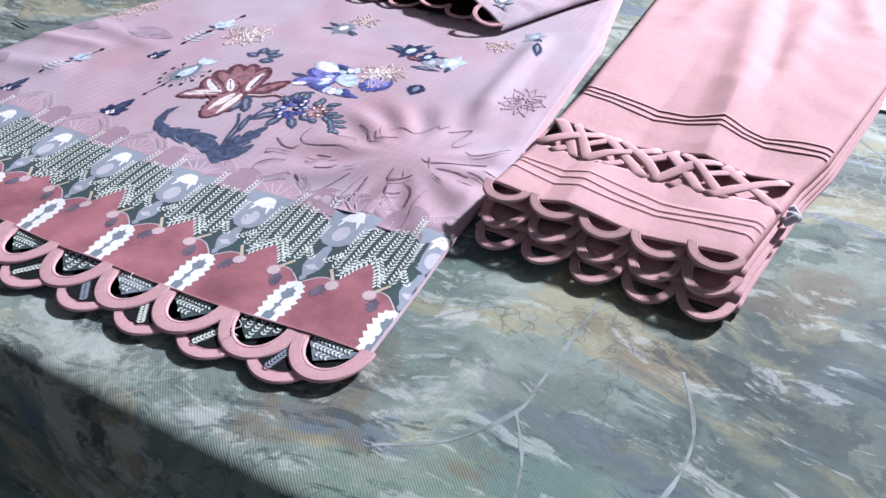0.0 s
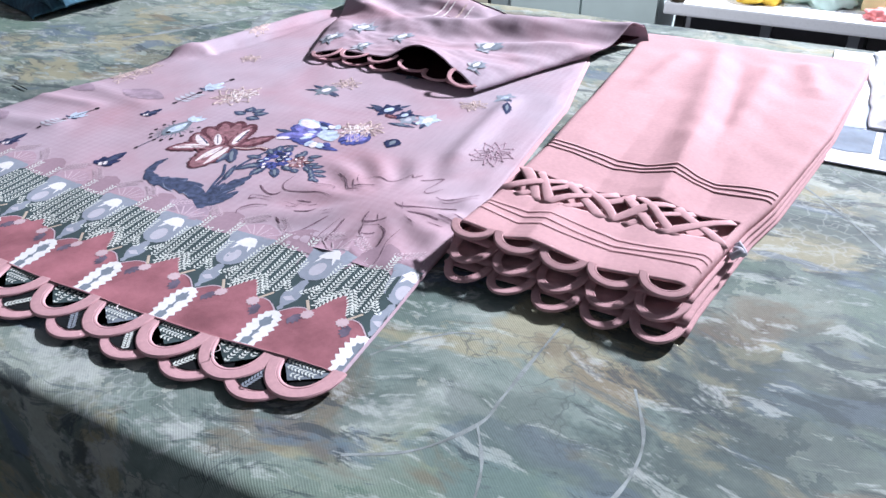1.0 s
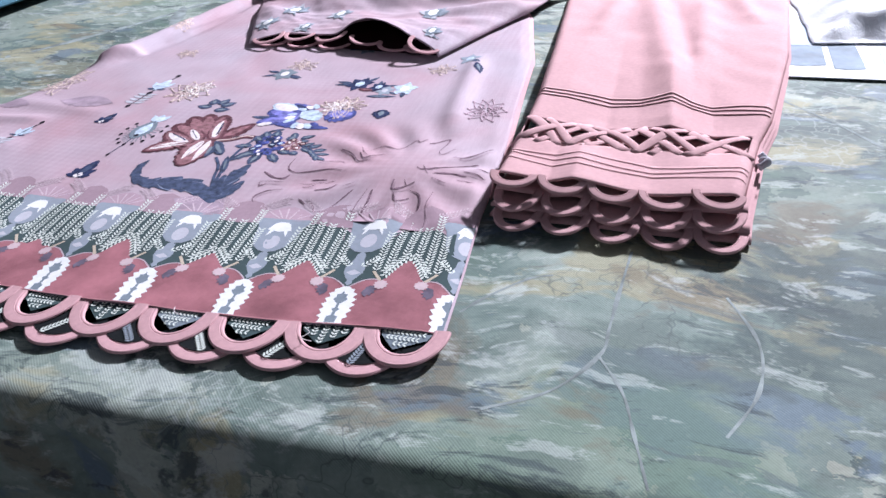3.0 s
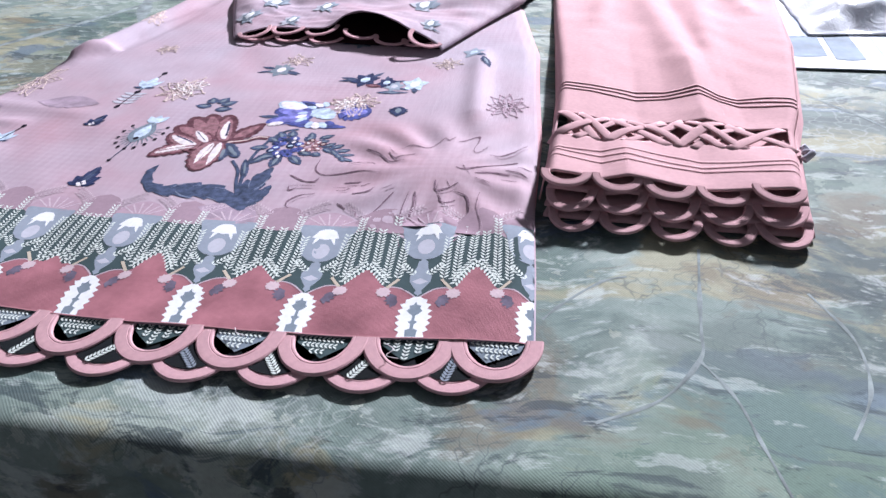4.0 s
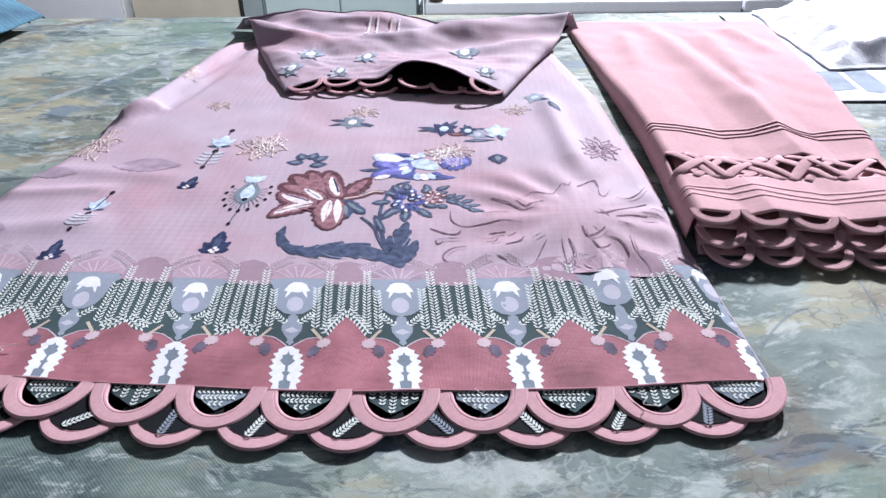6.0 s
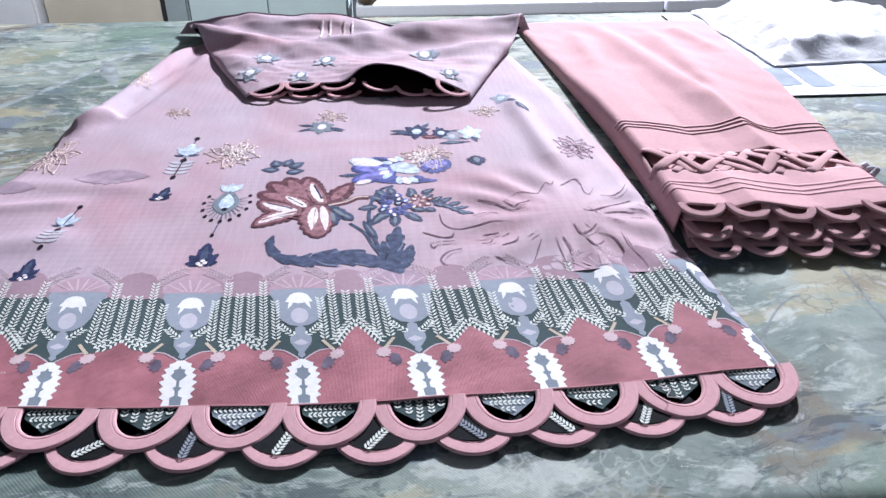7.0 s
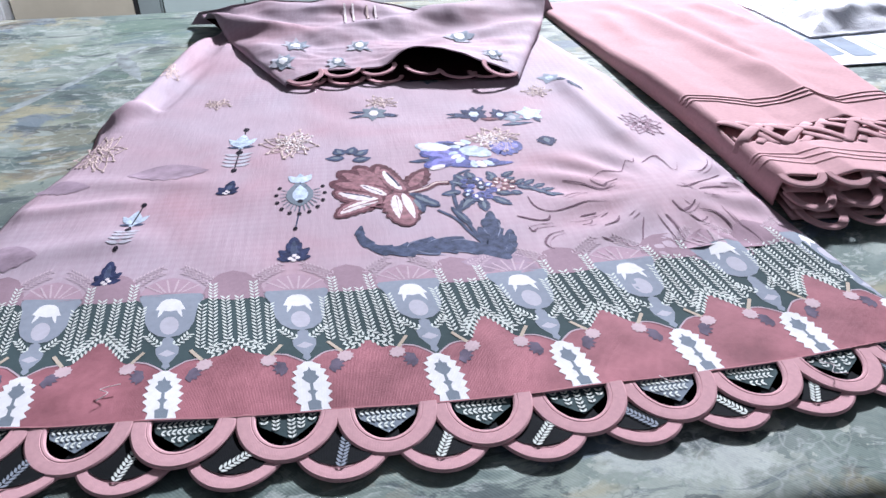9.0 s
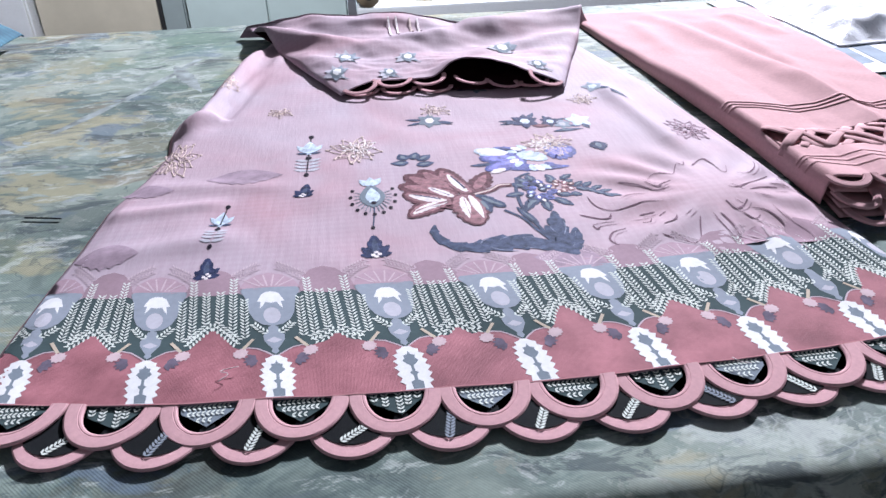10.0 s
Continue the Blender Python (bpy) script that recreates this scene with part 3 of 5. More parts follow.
for k, ox in enumerate(ORN):
    up = RISE[k]
    mid = ox - (ox - ORN[k + 1] if k < 8 else PITCH) / 2
    g, s, w, li, fan, dome, pale, sand = (laid(l) for l in (0.0010, 0.0006, 0.0017, 0.0015, 0.0005, 0.0004, 0.0014, 0.0016))
    # grey shield with a white bell and a lilac bud
    sym(g, ox, [(0.0, 0.0895), (0.0100, 0.0895), (0.0178, 0.0893), (0.0196, 0.0870), (0.0190, 0.0835), (0.0166, 0.0775), (0.0152, 0.0690), (0.0143, 0.0610), (0.0115, 0.0535), (0.0062, 0.0482), (0.0, 0.0465)], up * 0.7)
    if on_kurta(ox - 0.004):
        poly(li, [(ox + 0.0055 * math.cos(a), 0.0577 + up + 0.0084 * math.sin(a)) for a in [2 * math.pi * q / 18 for q in range(18)]])
        sym(w, ox, [(0.0, 0.0842), (0.0030, 0.0838), (0.0058, 0.0815), (0.0072, 0.0778), (0.0090, 0.0732), (0.0040, 0.0722), (0.0, 0.0712)], up)
        for sd in (1, -1):
            poly(w, [(ox + sd * a, b + up) for a, b in ((0.0034, 0.0735), (0.0064, 0.0735), (0.0070, 0.0695), (0.0074, 0.0650), (0.0050, 0.0690))])
    # dark wedge over the ornament, a grey stem piece in it
    sym(s, ox, [(0.0, 0.0325), (0.0088, 0.0322), (0.0118, 0.0292), (0.0124, 0.0262), (0.0062, 0.0214), (0.0, 0.0148)])
    sym(pale, ox, [(0.0, 0.0475 + up * 0.7), (0.0030, 0.0455 + up * 0.6), (0.0034, 0.0415 + up * 0.4), (0.0066, 0.0370), (0.0062, 0.0318), (0.0034, 0.0262), (0.0016, 0.0234), (0.0023, 0.0206), (0.0, 0.0180)])
    pet = laid(0.0020)
    sym(pet, ox, [(0.0, 0.0352), (0.0048, 0.0318), (0.0020, 0.0300), (0.0, 0.0292)])
    # ferns on the dark ground
    lf = laid(0.0016)
    for q, (dx, top) in enumerate(((-0.0196, 0.079), (-0.0125, 0.101), (-0.0042, 0.0865), (0.0042, 0.0865), (0.0125, 0.102), (0.0200, 0.077))):
        x = mid + dx
        sway = 0.0012 * math.sin(k * 1.7 + q)
        fern(lf, [(x, rose_top(x) + 0.0095), (x + sway * 0.4, 0.068), (x + sway, top + up * 0.3)], 0.0046, 0.0033, 40, 0.0015)
    for sd in (1, -1):
        for gap, a0, a1 in ((0.0030, 0.98, 0.60), (0.0082, 0.96, 0.56)):
            edge = [mid + sd * (1 - d) * abs(mid - ox) for d in (a0, (a0 + a1) / 2, a1)]
            fern(lf, [(x, rose_top(x) + gap) for x in edge], 0.0042, 0.0032, 42, 0.0017)
        fern(lf, [(ox + sd * 0.0035, 0.0395), (ox + sd * 0.0082, 0.0435), (ox + sd * 0.0125, 0.0500)], 0.0040, 0.0027, 44, 0.0016)
    # domes and fans above
    sym(dome, mid, [(0.0, 0.1150), (0.0085, 0.1115), (0.0145, 0.1035), (0.0178, 0.0930), (0.0178, 0.0840), (0.0, 0.0820)], up * 0.3)
    sym(fan, ox, [(0.0, 0.1085), (0.0090, 0.1055), (0.0165, 0.0985), (0.0205, 0.0890), (0.0, 0.0870)], up * 0.6)
    ff = laid(0.0011)
    for sd in (1, -1):
        for gap in (0.0, 0.0065):
            fern(ff, [(ox + sd * (0.0235 + gap * 0.3), 0.0985 + gap), (ox + sd * 0.015, 0.1085 + gap), (ox + sd * 0.006, 0.1155 + gap)], 0.0044, 0.003, 40, 0.0012)
        for a in (0.22, 0.62, 1.0):
            if on_kurta(ox + sd * 0.018):
                sand.ribbon([pw(ox + sd * a * 0.006, 0.091 + up * 0.6), pw(ox + sd * 0.017 * a, 0.1075 - 0.008 * a + up * 0.6)], 0.0011)
    g.make("medallion", GREYBLUE, kurta, "blue-grey printed shield")
    s.make("wedge_print", INK, kurta)
    w.make("thistle_print", WHITE, kurta, "white bell-shaped print")
    li.make("bud_print", LILAC, kurta)
    pale.make("stem_print", GREYBLUE, kurta)
    pet.make("pale_petal_print", LILAC, kurta)
    lf.make("fern_print", LEAFWHITE, kurta, "pale fern leaves on a dark ground")
    fan.make("fan_print", ROSEFAN, kurta)
    dome.make("dome_print", MAUVE, kurta)
    ff.make("faint_fern_print", PALEROSE, kurta)
    sand.make("rib_print", PALEROSE, kurta)

    # outline scroll, dot flowers, grey leaves, white ornament on the rose band
    orn, core = laid(0.0016), laid(0.0021)
    for sd in (1, -1):
        ol, tan, dot, gl = laid(0.0014), laid(0.0018), laid(0.0022), laid(0.0013)
        line = [(ox + sd * d * PITCH / 2, rose_top(ox + sd * d * PITCH / 2) + 0.0002) for d in (0.02, 0.08, 0.15, 0.24, 0.31, 0.38, 0.46, 0.54)]
        if not all(on_kurta(p[0]) for p in line):
            continue
        ol.ribbon([pw(*p) for p in line], 0.0010)
        tan.ribbon([pw(ox + sd * 0.0192, 0.0250), pw(ox + sd * 0.0165, 0.0288), pw(ox + sd * 0.0128, 0.0342)], 0.0021)
        x, y = pw(ox + sd * 0.0206, 0.0208)
        dot.disc(x, y, 0.0043, 0.0045, 20, 0.0002, 0.12)
        dot.disc(x, y, 0.0012, 0.0013, 10, 0.0006)
        x, y = pw(ox + sd * 0.0158, 0.0125)
        for a in (-70, -35, 0, 35, 70):
            gl.leaf(x - sd * 0.004, y + 0.002, (0 if sd > 0 else 180) + a * 0.8 - sd * 15, 0.0078, 0.0040, 0, 0.12, 5)
        ol.make("scroll_print", PALEROSE, kurta)
        tan.make("tan_line_print", SAND, kurta)
        dot.make("dot_flower_print", DOTPINK, kurta)
        gl.make("grey_leaf_print", LEAFGREY, kurta)
    rag = [(0.0, 0.0172), (0.0022, 0.0168), (0.0042, 0.0150), (0.0064, 0.0142), (0.0060, 0.0112), (0.0090, 0.0098), (0.0070, 0.0062), (0.0099, 0.0044), (0.0076, 0.0008), (0.0105, -0.0014), (0.0078, -0.0050), (0.0100, -0.0072), (0.0074, -0.0106), (0.0094, -0.0136), (0.0066, -0.0156), (0.0076, -0.0200)]
    sym(orn, ox, rag)
    if on_kurta(ox - 0.004):
        inner = [(0, 0.0125), (0.0010, 0.0095), (0.0034, 0.0088), (0.0030, 0.0062), (0.0046, 0.0040), (0.0022, 0.0008), (0.0008, -0.0004), (0.0009, -0.0050), (0.0026, -0.0062), (0.0010, -0.0085), (0.0010, -0.0125), (0.0034, -0.0138), (0.0030, -0.0196)]
        sym(core, ox, inner)
    orn.make("white_ornament", WHITE, kurta, "white ragged leaf-edged ornament")
    core.make("ornament_core", SLATE, kurta)

seam_h = laid(0.0012)
seam_h.ribbon([(x, warp(x, -0.0203)) for x in [-0.301 + 0.5865 * q / 120 for q in range(121)]], 0.0011)
seam_h.make("hem_seam", SHADE, kurta)

# hem loops, lining and pointed facings
FRONT_LOOP = scallop_mesh("hem_loop", RING, 0.0256, 0.0302, 0.0098, 0.0018, tilt=0.06)
BACK_LOOP = scallop_mesh("under_loop", RING, 0.0254, 0.0300, 0.0092, 0.0016, tilt=0.02)
EDGES = [0.2865, 0.239, 0.192, 0.145, 0.098, 0.0485, 0.001, -0.047, -0.096, -0.147, -0.196, -0.246, -0.298]
rng = random.Random(4)
for k in range(12):
    x = (EDGES[k] + EDGES[k + 1]) / 2
    slope = math.degrees(math.atan2(hem_y(x + 0.02) - hem_y(x - 0.02), 0.04))
    m = pose(x, hem_y(x) - 0.0002, 0.0056, rng.uniform(-1.5, 1.5), rng.uniform(-2, 2), slope + rng.uniform(-3, 3))
    place("hem_loop", FRONT_LOOP, m, kurta)
    xb = EDGES[k + 1] + 0.002
    yb = hem_y(xb) - 0.0088 - 0.0045 * max(0.0, min(1.0, (0.2 - xb) / 0.25))
    slope = math.degrees(math.atan2(hem_y(xb + 0.02) - hem_y(xb - 0.02), 0.04))
    place("under_loop", BACK_LOOP, pose(xb, yb, 0.0028, 0, 0, slope + rng.uniform(-4, 4)), kurta)
    # lining seen through the loops, its black painting their shade, and the fern-printed points
    def flat_z(x, y):
        return 0.0030
    ln, fc, fl = Shapes(flat_z, 0.0006), Shapes(flat_z, 0.0016), Shapes(flat_z, 0.0021)
    ln.fill([(xb + 0.0215 * math.cos(a), yb + (0.0215 * math.sin(a) if math.sin(a) < 0 else 0.009 * math.sin(a))) for a in [2 * math.pi * q / 24 for q in range(24)]])
    ln.fill([(x + 0.022 * math.cos(a), hem_y(x) + (0.0215 * math.sin(a) if math.sin(a) < 0 else 0.005 * math.sin(a))) for a in [2 * math.pi * q / 24 for q in range(24)]])
    ln.make("lining", LINING, kurta, "lining behind the hem loops, the gaps' deep shade in its black")
    tip = rng.uniform(-0.004, 0.004)
    fc.fill([(x - 0.0165, hem_y(x) + 0.004), (x + 0.0165, hem_y(x) + 0.004), (x + 0.0135, hem_y(x) - 0.0065), (x + tip, hem_y(x) - 0.0175), (x - 0.0135, hem_y(x) - 0.0065)])
    fc.make("hem_facing", INK if k % 3 else SLATE, kurta)
    hy = hem_y(x)
    if k % 3 == 1:
        lines = [((x + tip, hy - 0.0165), (x + tip * 0.5, hy)), ((x - 0.0055, hy - 0.0105), (x - 0.0062, hy)), ((x + 0.0065, hy - 0.0105), (x + 0.0062, hy)), ((x - 0.0115, hy - 0.006), (x - 0.012, hy)), ((x + 0.0115, hy - 0.006), (x + 0.012, hy))]
    else:
        lines = [((x - 0.0135, hy - 0.0025), (x + 0.0125, hy - 0.0025)), ((x - 0.0105, hy - 0.0075), (x + 0.0095, hy - 0.0075)), ((x - 0.005, hy - 0.0125), (x + 0.004, hy - 0.0125))]
    for (x0, y0), (x1, y1) in lines:
        n = max(2, int(math.hypot(x1 - x0, y1 - y0) / 0.0024))
        base = math.degrees(math.atan2(y1 - y0, x1 - x0))
        for a in range(n):
            for sd in (1, -1):
                fl.leaf(x0 + (x1 - x0) * a / n, y0 + (y1 - y0) * a / n, base + sd * 42, 0.0031, 0.0013, n=3)
    fl.make("fern_print", LEAFWHITE, kurta)
    fb = Shapes(flat_z, 0.0012)
    ang = rng.uniform(-60, 60)
    for a in range(9):
        c, sn = math.cos(radians(ang + 90)), math.sin(radians(ang + 90))
        for sd in (1, -1):
            fb.leaf(xb + c * (a - 4) * 0.0022, yb - 0.014 + sn * (a - 4) * 0.0022, ang + 90 + sd * 45, 0.0038, 0.0015, n=3)
    fb.make("fern_print", LEAFWHITE if k % 3 else GREYBLUE, kurta)

# ---- embroidery on the kurta ----
ML = 0.0010


def motif(shapes, mat, name, label=""):
    return shapes.make(name, mat, kurta, label)


def layered_leaf(name, x, y, turn, length, width, outer, inner, ragged=0.0, dome=0.0012):
    """A leaf or petal with a paler heart."""
    a, b = laid(ML), laid(ML + 0.0006)
    a.leaf(x, y, turn, length, width, dome, ragged)
    t = radians(turn)
    b.leaf(x + math.cos(t) * length * 0.12, y + math.sin(t) * length * 0.12, turn, length * 0.72, width * 0.52, dome, ragged * 0.6)
    motif(a, outer, name)
    motif(b, inner, name + "_heart")


def lobed_leaf(name, spine, widths, mat, vein, teeth=9):
    """A long toothed leaf along a spine, with a pale midrib."""
    pts, n = curve_pts(spine, 10), 0
    n = len(pts)
    sides = {1: [], -1: []}
    for a, (x, y) in enumerate(pts):
        x0, y0 = pts[max(0, a - 1)]
        x1, y1 = pts[min(n - 1, a + 1)]
        d = math.hypot(x1 - x0, y1 - y0) or 1
        f = a / (n - 1)
        w = vals(f, widths) * (0.72 + 0.42 * ((f * teeth) % 1))
        for sd in (1, -1):
            sides[sd].append((x - sd * (y1 - y0) / d * w, y + sd * (x1 - x0) / d * w))
    sh, vn = laid(ML + 0.0002), laid(ML + 0.0009)
    rows = [(sh.put(*p), sh.put(*c, 0.001), sh.put(*q)) for p, c, q in zip(sides[1], pts, sides[-1])]
    for p, q in zip(rows, rows[1:]):
        sh.faces += [(p[1], p[0], q[0], q[1]), (p[2], p[1], q[1], q[2])]
    vn.ribbon(pts[2:-2], lambda f: 0.0008 + 0.0004 * math.sin(9 * f), 0.0006)
    ob = motif(sh, mat, name)
    motif(vn, vein, "midrib")
    return ob


def petal(foot, tip, width, mats, name="petal", label="", blunt=0.6, teeth=7, level=0.0, shrink=(1.0, 0.74, 0.46), bow=0.0):
    """A rounded, toothed petal from foot to tip in nested colours; bow curves it sideways."""
    dx, dy = tip[0] - foot[0], tip[1] - foot[1]
    ln = math.hypot(dx, dy)
    c, sn = dx / ln, dy / ln
    for q, mat in enumerate(mats):
        f, n = shrink[q], 26
        sh = laid(ML + level + 0.0007 * q)
        pts = []
        for a in range(2 * n):
            sd, g = (1, a / n) if a < n else (-1, 2 - a / n)
            t = 0.5 + (g - 0.5) * (1.0 if q == 0 else 0.5 + 0.5 * f)
            wd = width / 2 * f * math.sin(math.pi * min(1.0, max(0.0, g)) ** 0.85) ** blunt * (1 + (0.26 if q != 1 else 0.16) * (((g * teeth) % 1) - 0.5))
            u, v = t * ln, sd * wd + bow * ln * math.sin(math.pi * t)
            pts.append((foot[0] + c * u - sn * v, foot[1] + sn * u + c * v))
        sh.fill(pts, 0.0008)
        motif(sh, mat, name if q == 0 else name + ("_fill", "_highlight")[min(q, 2) - 1], label if q == 0 else "")


def vein(points, width, mat, level=0.0008, name="vein"):
    sh = laid(ML + level)
    sh.ribbon(curve_pts(points, 6), lambda f: width * (0.35 + 0.65 * math.sin(math.pi * min(1, 0.12 + 0.86 * f))), 0.0004)
    motif(sh, mat, name)


# two long leaves, their lobes and the stems
lobed_leaf("long_leaf", [(-0.0285, 0.160), (-0.0295, 0.146), (-0.0205, 0.129), (-0.004, 0.121), (0.015, 0.123), (0.034, 0.123), (0.050, 0.115), (0.068, 0.100)], [(0, 0.0010), (0.12, 0.0038), (0.28, 0.0045), (0.42, 0.0075), (0.55, 0.0120), (0.72, 0.0110), (0.9, 0.006), (1, 0.002)], TEAL, SLATE, 8)
lobed_leaf("upright_leaf", [(0.066, 0.101), (0.0625, 0.124), (0.063, 0.146), (0.066, 0.166)], [(0, 0.003), (0.35, 0.0080), (0.7, 0.0078), (1, 0.0008)], TEAL, SLATE, 5)
petal((0.067, 0.104), (0.0752, 0.138), 0.011, (TEAL,), "leaf_lobe", teeth=4)
petal((0.062, 0.112), (0.0538, 0.145), 0.011, (TEAL,), "leaf_lobe", teeth=4)
for pts in ([(0.000, 0.121), (0.004, 0.130), (0.013, 0.134)], [(0.012, 0.122), (0.018, 0.130), (0.030, 0.134)], [(0.026, 0.123), (0.034, 0.129), (0.044, 0.128)], [(0.006, 0.120), (0.014, 0.114), (0.026, 0.111)], [(0.024, 0.122), (0.034, 0.115), (0.044, 0.111)], [(0.0625, 0.126), (0.058, 0.136), (0.057, 0.142)], [(0.064, 0.128), (0.068, 0.138), (0.069, 0.148)], [(0.066, 0.110), (0.071, 0.122), (0.0735, 0.132)]):
    vein(pts, 0.0011, PALEVEIN)
for line, w, mat in (([(0.0285, 0.174), (0.040, 0.158), (0.047, 0.138), (0.057, 0.115)], 0.0026, TEAL), ([(0.055, 0.117), (0.0496, 0.141), (0.0447, 0.1625), (0.043, 0.185), (0.0457, 0.2127), (0.0523, 0.2301), (0.0628, 0.2374)], 0.0030, TEAL), ([(0.0085, 0.206), (0.024, 0.2105), (0.033, 0.2175), (0.043, 0.2165)], 0.0064, UMBER), ([(0.010, 0.2065), (0.024, 0.2115), (0.033, 0.2185), (0.042, 0.2175)], 0.0026, BEIGE)):
    st = laid(ML + (0.0004 if mat is not BEIGE else 0.0012))
    st.ribbon(curve_pts(line), w, 0.0006)
    motif(st, mat, "stem")
petal((0.0496, 0.1466), (0.0387, 0.1770), 0.0065, (TEAL, SLATE), "stem_leaf", shrink=(1, 0.35))
shade = laid(ML - 0.0003)
shade.fill([(0.034, 0.100), (0.050, 0.110), (0.066, 0.108), (0.073, 0.110), (0.081, 0.094), (0.083, 0.083), (0.066, 0.080), (0.048, 0.085)])
motif(shade, CLOUD, "ground_tuft")

# big brown flower: toothed back petals, then the lit ones with cream hearts
for foot, tip, wd in (((-0.010, 0.212), (-0.0510, 0.2360), 0.026), ((-0.009, 0.213), (-0.0440, 0.2560), 0.026), ((-0.006, 0.214), (-0.0300, 0.2640), 0.024), ((-0.003, 0.214), (-0.0125, 0.2640), 0.025), ((-0.008, 0.208), (-0.0400, 0.2350), 0.022), ((-0.004, 0.210), (-0.0180, 0.2480), 0.020)):
    petal(foot, tip, wd, (UMBER, ROSY), "petal", "umber embroidered petal", 0.5, 9, 0.0, (1.0, 0.6))
for foot, tip, wd, lev, bow in (((0.0076, 0.2046), (-0.0085, 0.2570), 0.019, 0.0014, 0.04), ((-0.0043, 0.2000), (-0.0300, 0.2290), 0.020, 0.0012, 0.0), ((-0.0082, 0.1955), (-0.0490, 0.2190), 0.023, 0.0018, 0.06), ((-0.0080, 0.1975), (-0.0475, 0.1755), 0.025, 0.0022, -0.10)):
    petal(foot, tip, wd, (UMBER, ROSY, CREAM), "petal", "umber embroidered petal", 0.55, 7, lev, (1.0, 0.74, 0.46), bow)
    a, b = Vector(foot), Vector(tip)
    if bow > -0.05:
        vein([tuple(a.lerp(b, f)) for f in (0.25, 0.5, 0.78)], 0.0026, NAVY, lev + 0.0024)
    else:
        vein([(foot[0] - 0.004, foot[1]), (-0.030, 0.1905), (-0.041, 0.1845)], 0.0034, ROSY, lev + 0.0024)
petal((-0.001, 0.209), (0.0055, 0.1530), 0.029, (UMBER, ROSY), "petal", "umber embroidered petal", 0.5, 7, 0.0024, (1.0, 0.84))
petal((-0.0010, 0.203), (-0.0005, 0.1650), 0.0095, (CREAM,), "petal_highlight", "", 0.8, 7, 0.0040)
petal((0.0050, 0.205), (0.0105, 0.1640), 0.0075, (CREAM,), "petal_highlight", "", 0.8, 7, 0.0040)
vein([(0.0000, 0.200), (0.0000, 0.185), (0.0012, 0.168)], 0.0010, ROSY, 0.0050)
petal((0.0095, 0.2095), (0.0275, 0.2480), 0.021, (UMBER, ROSY), "bract", "", 0.6, 5, 0.0006, (1.0, 0.55))
for foot, tip, wd in (((0.0105, 0.205), (0.0290, 0.1790), 0.012), ((0.0110, 0.200), (0.0180, 0.1720), 0.012), ((0.0200, 0.192), (0.0310, 0.1790), 0.010)):
    petal(foot, tip, wd, (TEAL, SLATE), "sepal", "", 0.7, 4, 0.0016, (1.0, 0.4))

# blue flower: broad violet petals, white edge, pale ruffle, beaded heart
petal((0.066, 0.268), (0.0270, 0.2500), 0.026, (BLUE, VIOLET), "blue_petal", "violet-blue embroidered petal", 0.55, 4, 0.0, (1.0, 0.72))
petal((0.068, 0.272), (0.0255, 0.2790), 0.030, (BLUE, VIOLET), "blue_petal", "violet-blue embroidered petal", 0.5, 5, 0.0002, (1.0, 0.7))
petal((0.056, 0.280), (0.0240, 0.2965), 0.022, (SKY, CREAM), "white_petal", "", 0.5, 5, 0.0010, (1.0, 0.75))
petal((0.044, 0.250), (0.0310, 0.2440), 0.009, (CREAM,), "white_petal", "", 0.5, 3, 0.0012)
petal((0.070, 0.282), (0.0430, 0.3010), 0.018, (BLUE, NAVY), "blue_petal", "", 0.6, 5, 0.0004, (1.0, 0.5))
petal((0.086, 0.280), (0.1165, 0.2800), 0.036, (BLUE, VIOLET), "blue_petal", "violet-blue embroidered petal", 0.5, 5, 0.0, (1.0, 0.6))
petal((0.048, 0.247), (0.1020, 0.2480), 0.012, (BLUE, NAVY), "blue_petal", "", 0.6, 7, 0.0004, (1.0, 0.4))
petal((0.0360, 0.2626), (0.0150, 0.2645), 0.007, (TEAL,), "blue_point", "", 0.8, 3, 0.0)
br = random.Random(31)
for k in range(12):
    a = radians(95 + 19 * k)
    x, y = 0.073 + 0.014 * math.cos(a), 0.272 + 0.019 * math.sin(a)
    petal((x, y), (x + 0.011 * math.cos(a + 0.5), y + 0.014 * math.sin(a + 0.5)), br.uniform(0.007, 0.010), ((SKY, CREAM, SKY, BLUE)[k % 4],), "ruffle", "", 0.6, 3, 0.0016)
petal((0.062, 0.285), (0.085, 0.262), 0.022, (SKY,), "ruffle", "", 0.6, 7, 0.0012)

